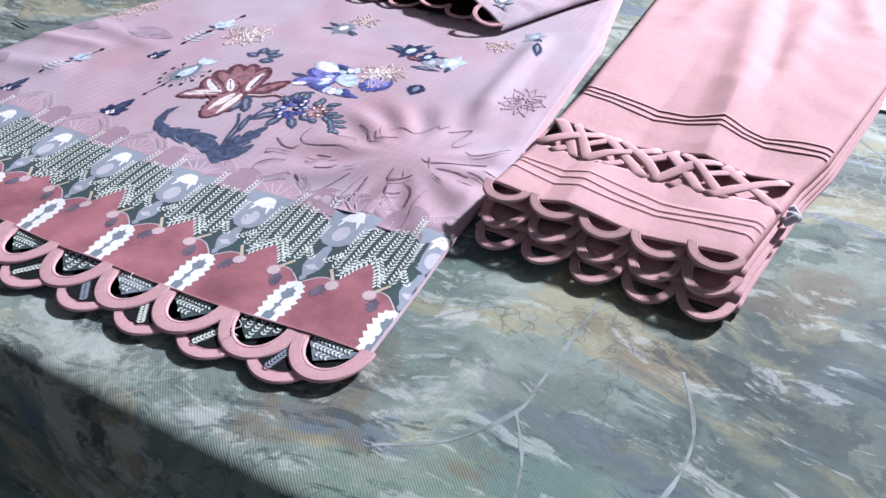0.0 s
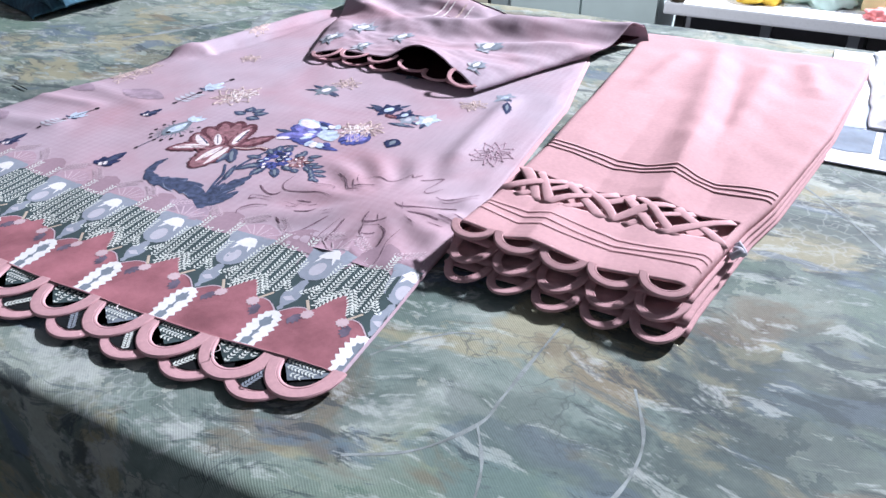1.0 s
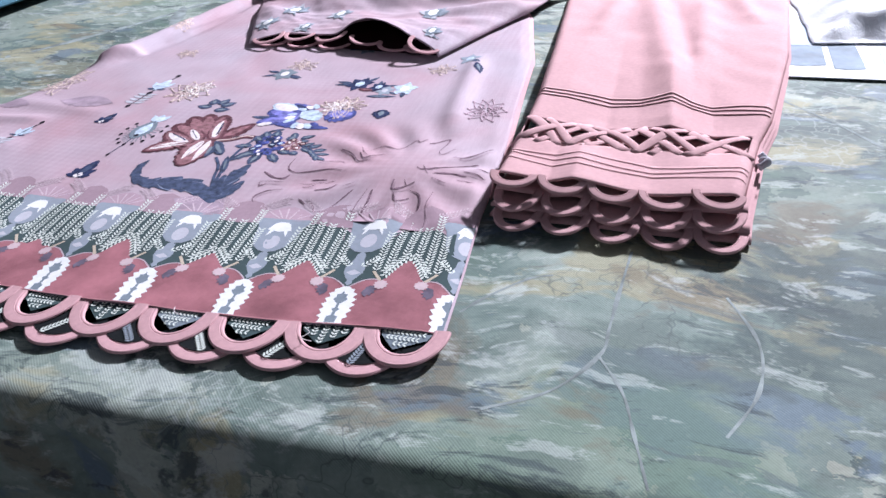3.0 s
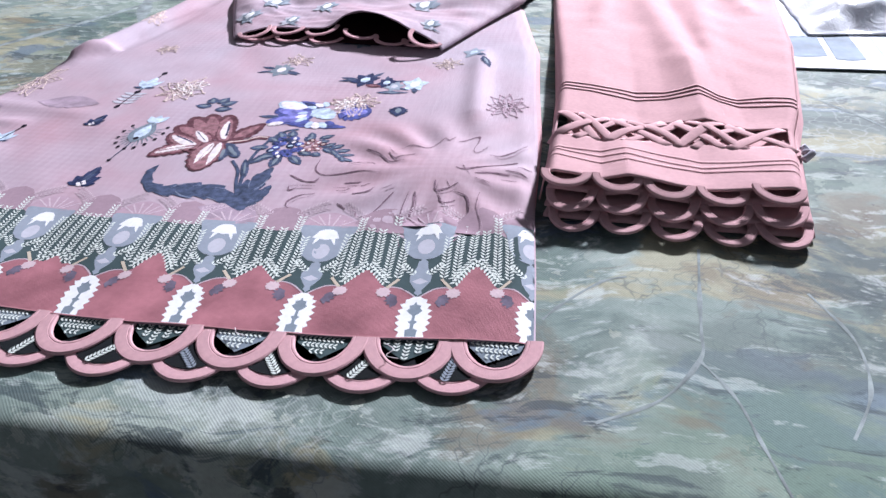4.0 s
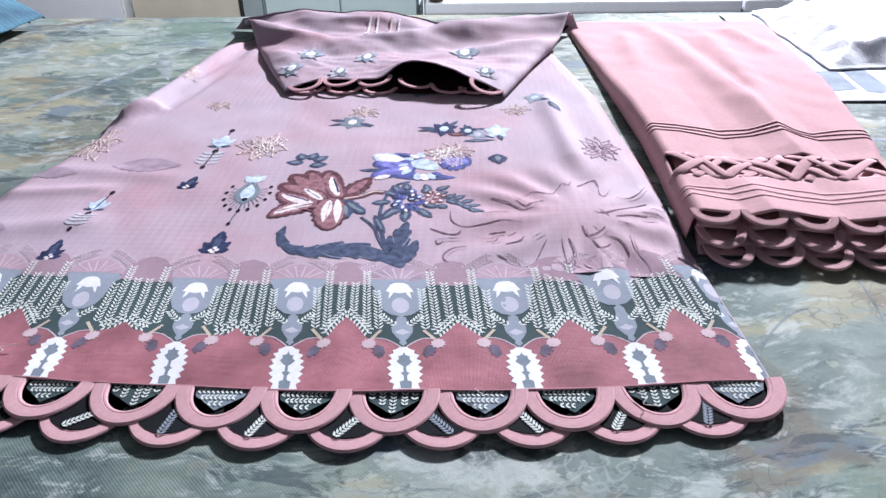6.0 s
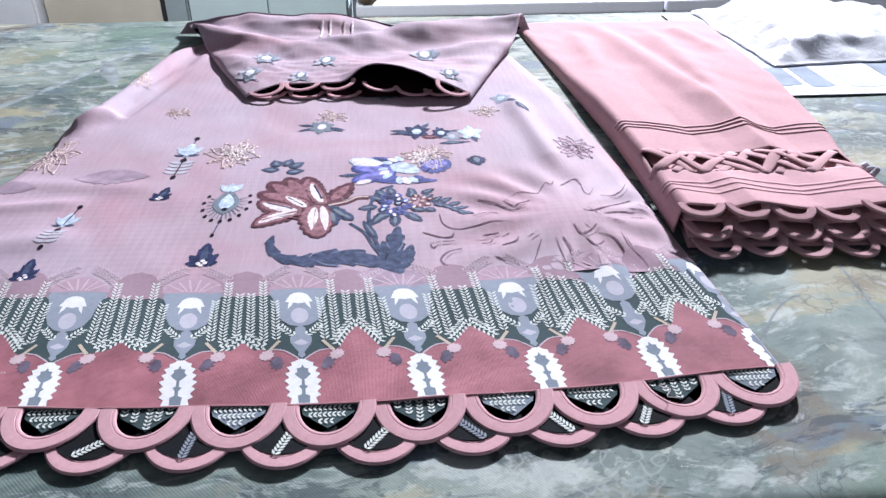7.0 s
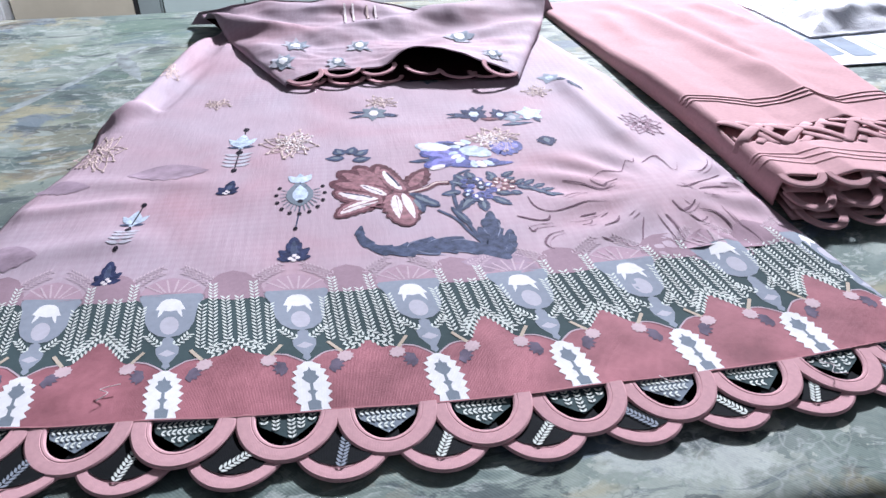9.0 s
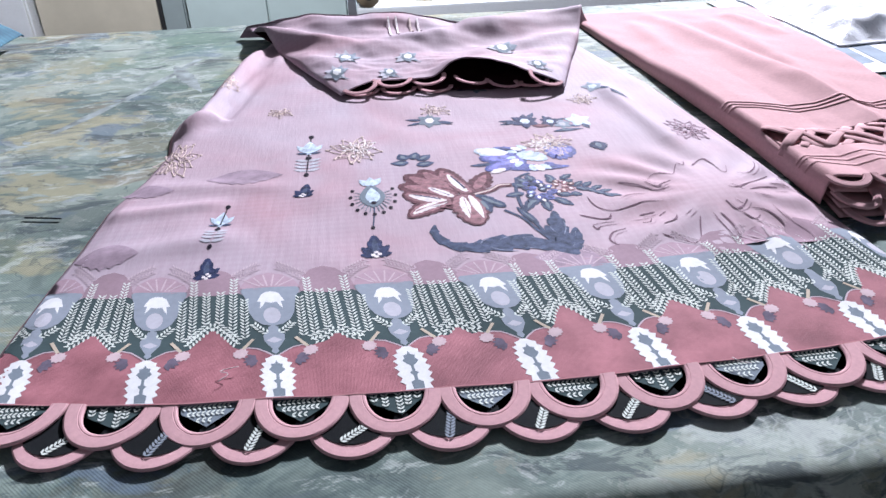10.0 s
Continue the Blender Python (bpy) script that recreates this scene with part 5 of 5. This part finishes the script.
# ---- trousers ----
trousers = thing("trousers", "light pink cotton trousers folded flat, with lattice cutwork and looped hems", "trousers")
TR_LEFT = [(0.10, 0.272), (0.149, 0.2755), (0.19, 0.277), (0.26, 0.279), (0.335, 0.279), (0.5, 0.271), (0.74, 0.258), (0.82, 0.254)]
TR_RIGHT = [(0.10, 0.447), (0.145, 0.452), (0.20, 0.4615), (0.26, 0.472), (0.31, 0.486), (0.5, 0.520), (0.74, 0.546), (0.82, 0.552)]
WAVE = [(0.26, 0.004), (0.285, 0.005), (0.31, 0.003), (0.35, -0.004), (0.375, -0.001), (0.402, 0.006), (0.42, -0.001), (0.437, -0.005), (0.46, -0.003), (0.50, 0.0)]
LOW_WAVE = [(0.26, 0.004), (0.285, 0.003), (0.318, -0.002), (0.336, 0.003), (0.36, 0.0), (0.39, -0.004), (0.42, -0.001), (0.45, 0.002), (0.50, 0.0)]


def trouser_z(x, y):
    base = vals(y, [(0.10, 0.0255), (0.15, 0.0252), (0.19, 0.0225), (0.22, 0.0205), (0.33, 0.0185), (0.5, 0.0145), (0.65, 0.010), (0.74, 0.0080), (0.82, 0.0065)])
    hi, lo = vals(x, WAVE), vals(x, LOW_WAVE)
    mixv = max(0.0, min(1.0, (y - 0.19) / 0.09))
    z = base + (lo * (1 - mixv) + hi * mixv) * max(0.0, 1 - max(0.0, y - 0.36) / 0.25)
    z += ridge(x, y, 0.372, 0.74, 0.402, 0.36, 0.016, 0.006) + ridge(x, y, 0.44, 0.72, 0.432, 0.42, 0.014, 0.005) - ridge(x, y, 0.405, 0.70, 0.42, 0.45, 0.010, 0.003)
    z += ridge(x, y, 0.48, 0.74, 0.495, 0.62, 0.014, 0.005) + ridge(x, y, 0.33, 0.72, 0.318, 0.55, 0.014, 0.004)
    z += 0.0022 * noise.noise((x * 12, y * 9, 9.0)) + 0.0010 * noise.noise((x * 30 + y * 14, y * 20, 2.0))
    edge = min(x - vals(y, TR_LEFT), vals(y, TR_RIGHT) - x)
    f = max(0.0, min(1.0, edge / 0.010))
    low = z * 0.62 if vals(y, TR_RIGHT) - x < x - vals(y, TR_LEFT) else z * 0.12
    return low + (z - low) * math.sqrt(1 - (1 - f) ** 2)


CUT_LOW, CUT_HIGH = 0.2190, 0.2605


def trouser_point(u, v):
    y = 0.147 + 0.650 * v
    y += (0.004 * math.sin(u * 9) + 0.006 * noise.noise((u * 5, 3, 1))) * max(0, v - 0.9) * 10
    y -= 0.006 * u * max(0.0, 1 - v * 8)
    a, b = vals(y, TR_LEFT), vals(y, TR_RIGHT)
    x = a + (b - a) * u
    return x, y, trouser_z(x, y)


def trouser_solid(u, v):
    x, y, _ = trouser_point(u, v)
    return not (CUT_LOW < y < CUT_HIGH and 0.025 < u < 0.965)


sheet("top_leg", trouser_point, 90, 240, PINK, trousers, "light pink cotton leg", keep=trouser_solid, thick=0.0012)
for k, (dz, dx, y0, mat) in enumerate(((0.64, 0.003, 0.142, PINK), (0.38, 0.006, 0.129, PINK), (0.14, 0.008, 0.126, PINK))):
    def layer_point(u, v, dz=dz, dx=dx, y0=y0):
        y = y0 + (0.790 - y0) * v - 0.006 * u * max(0.0, 1 - v * 8)
        a, b = vals(y, TR_LEFT) + 0.006 + 0.006 * min(1, v * 12), vals(y, TR_RIGHT) + dx * max(0.2, 1 - v)
        x = a + (b - a) * u
        return x, y, max(0.0015, trouser_z(min(max(x, vals(y, TR_LEFT) + 0.012), vals(y, TR_RIGHT) - 0.012), y) * dz)
    sheet("lower_leg", layer_point, 44, 80, mat, trousers, "shaded pink layer beneath", drop=0.0022)

# pin tucks: overlapping folds with a crisp lower edge
for row, (tops, lo) in enumerate((((0.3345, 0.3265, 0.3185), 0), ((0.1925, 0.1855, 0.1775), 1))):
    for q, ty in enumerate(tops):
        verts, faces = [], []
        n = 70
        for k in range(n + 1):
            f = 0.01 + 0.98 * k / n
            slope = -0.010 * f + 0.0013 * math.sin(9 * f + q * 0.7) + 0.0006 * math.sin(23 * f + 2 * q) if row == 0 else -0.006 * f + 0.0026 * math.sin(6 * f + q * 1.5) - 0.004 * q * f
            y = ty + slope
            a, b = vals(y, TR_LEFT), vals(y, TR_RIGHT)
            x = a + (b - a) * f
            for dy, dz in ((0.0045, 0.0003), (0.0015, 0.0010), (0.0002, 0.0013), (0.0, 0.0009), (0.0009, -0.0008)):
                verts.append((x, y + dy, trouser_z(x, y + dy) + dz * (0.75 - 0.3 * row)))
            if k:
                for s in range(4):
                    i = (k - 1) * 5 + s
                    faces.append((i, i + 1, i + 6, i + 5))
        mesh_object("tuck", verts, faces, PINK, trousers)
        # thin maroon ribbon paints the shadow below the tuck's edge
        shade_line = Shapes(trouser_z, 0.0004)
        shade_line.ribbon([(verts[k * 5 + 3][0], verts[k * 5 + 3][1] - 0.0004) for k in range(n + 1)], 0.0005 - 0.0002 * row)
        shade_line.make("tuck_shade_line", SHADE, trousers)

# lattice of rolled straps over the cut-out
def strap(x0, y0, x1, y1, over, rad=0.0054):
    pts = []
    for k in range(9):
        f = k / 8
        x, y = x0 + (x1 - x0) * f + 0.0018 * math.sin(math.pi * f + x0 * 90), y0 + (y1 - y0) * f
        bow = math.sin(math.pi * f)
        pts.append((x, y, trouser_z(x, y) - 0.0008 + 0.0016 * bow * over + 0.0008 * bow))
    part("strap", tube(pts, lambda f: rad * (0.9 + 0.12 * math.sin(5 * f + x0 * 200)), 8, 0.22), PINK, trousers, smooth=True)


sr = random.Random(12)
for k in range(4):
    x = 0.284 + 0.0455 * k
    drop = -0.0045 * k / 3
    lo, hi = CUT_LOW - 0.004 + drop, CUT_HIGH + 0.004 + drop
    j = [sr.uniform(-0.004, 0.004) for _ in range(4)]
    strap(x - 0.004 + j[0], lo, x + 0.040 + j[1], hi, 1.5)
    strap(x + 0.011 + j[0], lo, x + 0.054 + j[1], hi, 0.2, 0.0048) if k < 3 else None
    strap(x + 0.000 + j[2], hi, x + 0.036 + j[3], lo, 0.8)
    strap(x + 0.014 + j[2], hi, x + 0.049 + j[3], lo, 1.9, 0.0048) if k < 3 else None

# looped hems in three rows
def leg_loop(name, rx, tilt, depth):
    return scallop_mesh(name, PINK, rx, depth, 0.0066, 0.0018, tilt=tilt)


ROWS_OF_LOOPS = ((0.1475, 1.0, 0.20, 0.0, 5), (0.1360, 0.60, 0.10, 0.012, 5), (0.1220, 0.30, 0.06, 0.020, 5))
for row, (y0, zf, tilt, shift, n) in enumerate(ROWS_OF_LOOPS):
    depth = 0.0260 if row else 0.0165
    loop = leg_loop("trouser_loop", 0.0180, tilt, depth)
    for k in range(n):
        f = (k + 0.5) / n
        a, b = vals(y0, TR_LEFT) + 0.0005, vals(y0, TR_RIGHT) + 0.001 * row
        x = a + (b - a) * f + (shift if row else 0) * (0.5 - 0.35 * f)
        y = y0 - 0.006 * f
        z = max(0.0028, trouser_z(min(max(x, a + 0.014), b - 0.014), y0) * zf - 0.0004)
        place("trouser_loop", loop, pose(x, y + 0.001 + (depth - (0.0195 if row else 0.0165)), z, rng.uniform(-4, 4) * (0.3 if row else 1), rng.uniform(-5, 5), rng.uniform(-5, 3) - 2), trousers)
frill = tube(curve_pts([(0.4665, 0.208, 0.016), (0.4725, 0.212, 0.020), (0.4690, 0.217, 0.018), (0.4745, 0.221, 0.014), (0.4680, 0.224, 0.020)], 5), 0.0028, 7)
part("corner_knot", frill, LILAC, trousers, "pale knotted corner of the cutwork", smooth=True)

# ---- paper, packet, folded denim, scraps ----
sheet_p = thing("printed_sheet", "white paper sheet with faded blue printed panels under a packet", "paper")
part("sheet", box(0.505, 0.98, 0.455, 0.86, 0.0008, 0.0022, 0.0006), PAPER, sheet_p)
for name, x0, x1, y0, y1, mat in (("print_panel", 0.512, 0.556, 0.490, 0.556, BLUEINK), ("print_panel", 0.562, 0.592, 0.482, 0.590, BLUEINK), ("pale_panel", 0.520, 0.556, 0.560, 0.640, PALEINK), ("pale_panel", 0.610, 0.66, 0.480, 0.560, PALEINK), ("print_panel", 0.670, 0.74, 0.482, 0.585, BLUEINK)):
    pn = Shapes(lambda x, y: 0.0022, 0.0004)
    pn.fill([(x0, y0), ((x0 + x1) / 2, y0 - 0.003), (x1, y0 + 0.002), (x1 + 0.004, y1), (x0 + 0.006, y1 + 0.004)])
    pn.make(name, mat, sheet_p)


def packet_point(dx, dy, seed, top):
    def fn(u, v):
        x, y = 0.552 + dx + 0.30 * u, 0.520 + dy + 0.30 * v + 0.03 * u
        rim = min(1.0, 5 * min(u, 1 - u, v, 1 - v))
        z = 0.010 + top * math.sqrt(max(0, rim)) + 0.010 * noise.noise((x * 14, y * 14, seed)) + 0.006 * noise.noise((x * 34, y * 34, seed))
        return x + 0.01 * noise.noise((v * 4, u, seed)), y + 0.012 * noise.noise((u * 5, v, seed)), max(0.0045, z * min(1, 0.25 + rim))
    return fn


packet = thing("plastic_packet", "crumpled glossy plastic packet with white folded cloth inside", "packet")
sheet("film", packet_point(0.0, 0.04, 2.0, 0.018), 70, 70, FILM, packet, "clear crumpled film", thick=0.0006)
sheet("folded_cloth", packet_point(0.006, 0.05, 4.0, 0.010), 50, 50, PAPER, packet, "white folded cloth")


def lump(name, cx, cy, cz, sx, sy, sz, mat, parent, label="", seed=0.0, rough=0.5, freq=6.0):
    """A soft crumpled heap."""
    bm = bmesh.new()
    bmesh.ops.create_icosphere(bm, subdivisions=4, radius=1)
    for v in bm.verts:
        p = v.co.copy()
        q = 1 + rough * noise.noise((p.x * freq * 0.3 + seed, p.y * freq * 0.3, p.z * freq * 0.3)) + rough * 0.4 * noise.noise((p.x * freq + seed, p.y * freq, p.z * freq))
        z = max(-0.55, p.z) * q
        v.co = Vector((cx + p.x * sx * q, cy + p.y * sy * q, cz + (z + 0.55) * sz / 1.55))
    return part(name, bm, mat, parent, label, smooth=True)


jeans = thing("folded_jeans", "folded blue denim jeans lying on the tablecloth", "jeans")
for k, (y0, h) in enumerate(((0.0, 0.0), (0.02, 0.022), (0.035, 0.042))):
    def fold_point(u, v, y0=y0, h=h, k=k):
        a = v * math.pi
        w = 0.5 + 0.5 * math.cos(a)
        x0 = -1.02 + 0.42 * u + 0.02 * k
        y = 0.49 + y0 + 0.35 * (1 - w) + 0.10 * (1 - u) - 0.04 * u + 0.030 * noise.noise((x0 * 8, h * 50, 1))
        edge = min(1.0, 4 * min(u + 0.03, 1.03 - u)) ** 0.6
        z = 0.002 + h * edge + 0.024 * math.sin(a) ** 0.35 * edge + edge * (0.014 * noise.noise((x0 * 11, y * 7, h * 30 + 2)) + 0.005 * noise.noise((x0 * 30, y * 18, h * 30)))
        return x0, y, max(0.001, z)
    sheet("fold", fold_point, 50, 40, DENIM, jeans, thick=0.002)
    seam = tube([(p[0], p[1], p[2] + 0.0015) for p in (fold_point(q / 20, 0.30) for q in range(1, 20))], 0.0022, 6)
    part("seam", seam, DENIM, jeans, smooth=True)

needle = tube([(-0.357, 0.239, 0.0012), (-0.342, 0.2355, 0.0014), (-0.326, 0.232, 0.0012)], 0.0007, 6)
tagged(part("needle", needle, PIN, None, smooth=True), "dark steel needle lying on the tablecloth", "needle")



# brushed leaves, twigs and patches printed on the tablecloth
def cloth_z(x, y):
    s = BACK - y
    return 0.0009 * noise.noise((x * 7, s * 7, 0)) - 0.0007


def printed(name, mat, kind, *args):
    sh = Shapes(cloth_z, 0.00012)
    if kind == "twig":
        pts, w = args
        sh.ribbon(curve_pts([(x, y) for x, y in pts], 10), lambda f: w * (0.75 + 0.35 * math.sin(23 * f + w * 900) * math.sin(7 * f)))
    else:
        sh.leaf(*args)
    return sh.make(name, mat, cloth)


for pts, w, mat in (
    ([(0.382, 0.100), (0.377, 0.050), (0.374, 0.015), (0.371, -0.008), (0.349, -0.041), (0.316, -0.062)], 0.0028, TWIG),
    ([(0.286, 0.014), (0.298, 0.032), (0.320, 0.056), (0.335, 0.063)], 0.0024, TWIG),
    ([(-0.400, 0.44), (-0.358, 0.525), (-0.333, 0.58), (-0.302, 0.662), (-0.290, 0.70)], 0.012, TWIG),
    ([(-0.56, 0.61), (-0.475, 0.619), (-0.41, 0.630), (-0.35, 0.634)], 0.0055, TWIG),
    ([(0.500, 0.462), (0.525, 0.448), (0.555, 0.423), (0.591, 0.402), (0.63, 0.39)], 0.0034, TWIG),
    ([(0.49, 0.405), (0.506, 0.39), (0.546, 0.338), (0.579, 0.283), (0.60, 0.24)], 0.0034, TWIG),
    ([(0.371, -0.01), (0.385, -0.035), (0.392, -0.062), (0.40, -0.095)], 0.0022, TWIG),
    ([(0.44, 0.06), (0.455, 0.02), (0.452, -0.02), (0.435, -0.055)], 0.0024, TWIG),
):
    printed("twig_print", mat, "twig", pts, w)
for x, y, turn, ln, wd, mat in (
    (-0.318, 0.672, -66, 0.135, 0.020, TWIG),
):
    printed("leaf_print", mat, "leaf", x, y, turn, ln, wd, 0.0, 0.13, 12)
lr = random.Random(21)
for k in range(60):
    x, y = lr.uniform(-0.46, -0.275), lr.uniform(0.26, 0.42)
    if x < vals(y, LEFT) - 0.02:
        printed("leaf_print", PALELEAF if k % 3 else TWIG, "leaf", x, y, lr.choice((-25, -10, 20, 150)) + lr.uniform(-15, 15), lr.uniform(0.010, 0.026), lr.uniform(0.004, 0.009), 0.0, 0.1, 5)

# thread ends on the hem
for k, pts in enumerate((((0.205, -0.030), (0.210, -0.034), (0.207, -0.039), (0.214, -0.041)), ((-0.168, -0.004), (-0.163, 0.001), (-0.168, 0.005), (-0.158, 0.007)), ((0.118, -0.028), (0.121, -0.033), (0.126, -0.034)))):
    th = tube(curve_pts([(x, y, 0.0086 + 0.0006 * (q % 2)) for q, (x, y) in enumerate(pts)], 4), 0.00025, 5)
    part("loose_thread", th, CREAM, kurta, smooth=True)

# ---- behind the table ----
def cupboard(name, x0, x1, y0, z1, mat, label, doors=1, handle=True):
    c = thing(name, label, "cupboard")
    part("body", box(x0, x1, y0 + 0.02, y0 + 0.42, GROUND, z1, 0.004), mat, c)
    w = (x1 - x0) / doors
    for k in range(doors):
        d = part("door", box(x0 + w * k + 0.004, x0 + w * (k + 1) - 0.004, y0, y0 + 0.019, GROUND + 0.06, z1 - 0.01, 0.003), mat, c)
        if handle:
            part("handle", box(x0 + w * (k + 1) - 0.045, x0 + w * (k + 1) - 0.03, y0 - 0.02, y0 - 0.001, -0.12, 0.02, 0.004), STEEL, d)
    return c


cupboard("white_cupboard", -2.2, -1.245, 2.56, 0.85, BOARD, "white laminate cupboard against the back wall")
cupboard("beige_cupboard", -1.235, -0.80, 2.62, 0.70, IVORY, "beige laminate cupboard against the back wall")
cupboard("grey_locker", -0.785, -0.70, 2.60, 0.75, GREYPAINT, "narrow grey enamelled locker beside the cupboard", handle=False)
cupboard("aqua_cabinet", -0.695, -0.095, 2.60, 0.80, AQUA, "pale aqua steel cabinet with two doors", doors=2)
# black strip put in for the shade of the open gap
cold = part("gap_shade_strip", box(-0.80, -0.787, 2.61, 2.63, GROUND, 0.7, 0), BLACK, None)
tagged(cold, "black strip standing in for the shade between two cupboards", "strip")

bench = thing("sewing_bench", "white-topped sewing bench with a dark sheet for the shade beneath", "bench")
for x0, x1 in ((-0.06, 1.128), (1.136, 2.3)):
    part("top", box(x0, x1, 2.52, 2.98, -0.375, -0.33, 0.008), BOARD, bench, "white laminate top")
# dark sheet behind the legs, painting the shade under the top
part("back_panel", box(-0.02, 2.25, 2.93, 2.96, GROUND, -0.375, 0), DARKGREY, bench)
for x in (-0.02, 0.28, 0.56, 1.08, 1.16, 1.7, 2.2):
    part("leg", box(x, x + 0.035, 2.56, 2.60, GROUND, -0.375, 0.003), BLACK if x < 0 else STEEL, bench)
part("drawer", box(0.62, 0.86, 2.58, 2.80, -0.50, -0.38, 0.006), BLACK, bench)
part("rail", box(-0.02, 2.22, 2.575, 2.60, -0.72, -0.69, 0.003), STEEL, bench)

roll = thing("card_roll", "brown card roll hanging over the bench's end", "roll")
bmr = bmesh.new()
bmesh.ops.create_cone(bmr, cap_ends=True, segments=28, radius1=0.045, radius2=0.045, depth=0.20, matrix=pose(-0.03, 2.62, -0.285, 90, 0, 10))
part("tube", bmr, KRAFT, roll, smooth=True)
bmr = bmesh.new()
bmesh.ops.create_cone(bmr, cap_ends=True, segments=20, radius1=0.020, radius2=0.020, depth=0.204, matrix=pose(-0.03, 2.62, -0.285, 90, 0, 10))
part("core", bmr, BLACK, roll)
yc = thing("yellow_cloth", "crumpled yellow cloth on the sewing bench", "cloth")
lump("heap", 0.235, 2.66, -0.33, 0.075, 0.06, 0.07, YELLOW, yc, seed=1.0)
mc = thing("mint_cloth", "heap of pale green patterned cloth on the bench", "cloth")
lump("heap", 0.43, 2.74, -0.33, 0.13, 0.07, 0.12, MINT, mc, seed=5.0, rough=0.6)
bc = thing("beige_cloth", "folded beige cloth on the bench", "cloth")
lump("heap", 0.08, 2.74, -0.33, 0.10, 0.06, 0.09, SAND, bc, seed=8.0)
cb = thing("card_box", "yellow card box standing on the bench", "box")
part("carton", box(0.575, 0.73, 2.70, 2.80, -0.33, -0.20, 0.004), CARD, cb)
part("lid", box(0.572, 0.733, 2.697, 2.803, -0.215, -0.195, 0.004), CARD, cb)
rc = thing("coral_cloth", "small coral cloth on the bench", "cloth")
lump("heap", 0.63, 2.60, -0.33, 0.05, 0.035, 0.035, CORAL, rc, seed=3.0)
wl = thing("wall_light", "round white wall light above the bench", "lamp")
bmr = bmesh.new()
bmesh.ops.create_cone(bmr, cap_ends=True, segments=32, radius1=0.16, radius2=0.15, depth=0.03, matrix=look((1.776, 3.803, 2.152), (0.15, 0.2, 0.0)))
part("housing", bmr, BOARD, wl)
part("bracket", box(1.76, 1.80, 3.82, 4.3, 2.14, 2.18, 0.004), STEEL, wl)
# unseen housing and rod made up to carry the cupboard fill
cl = thing("unseen_pendant_light", "unseen pendant light added to brighten the cupboards", "lamp")
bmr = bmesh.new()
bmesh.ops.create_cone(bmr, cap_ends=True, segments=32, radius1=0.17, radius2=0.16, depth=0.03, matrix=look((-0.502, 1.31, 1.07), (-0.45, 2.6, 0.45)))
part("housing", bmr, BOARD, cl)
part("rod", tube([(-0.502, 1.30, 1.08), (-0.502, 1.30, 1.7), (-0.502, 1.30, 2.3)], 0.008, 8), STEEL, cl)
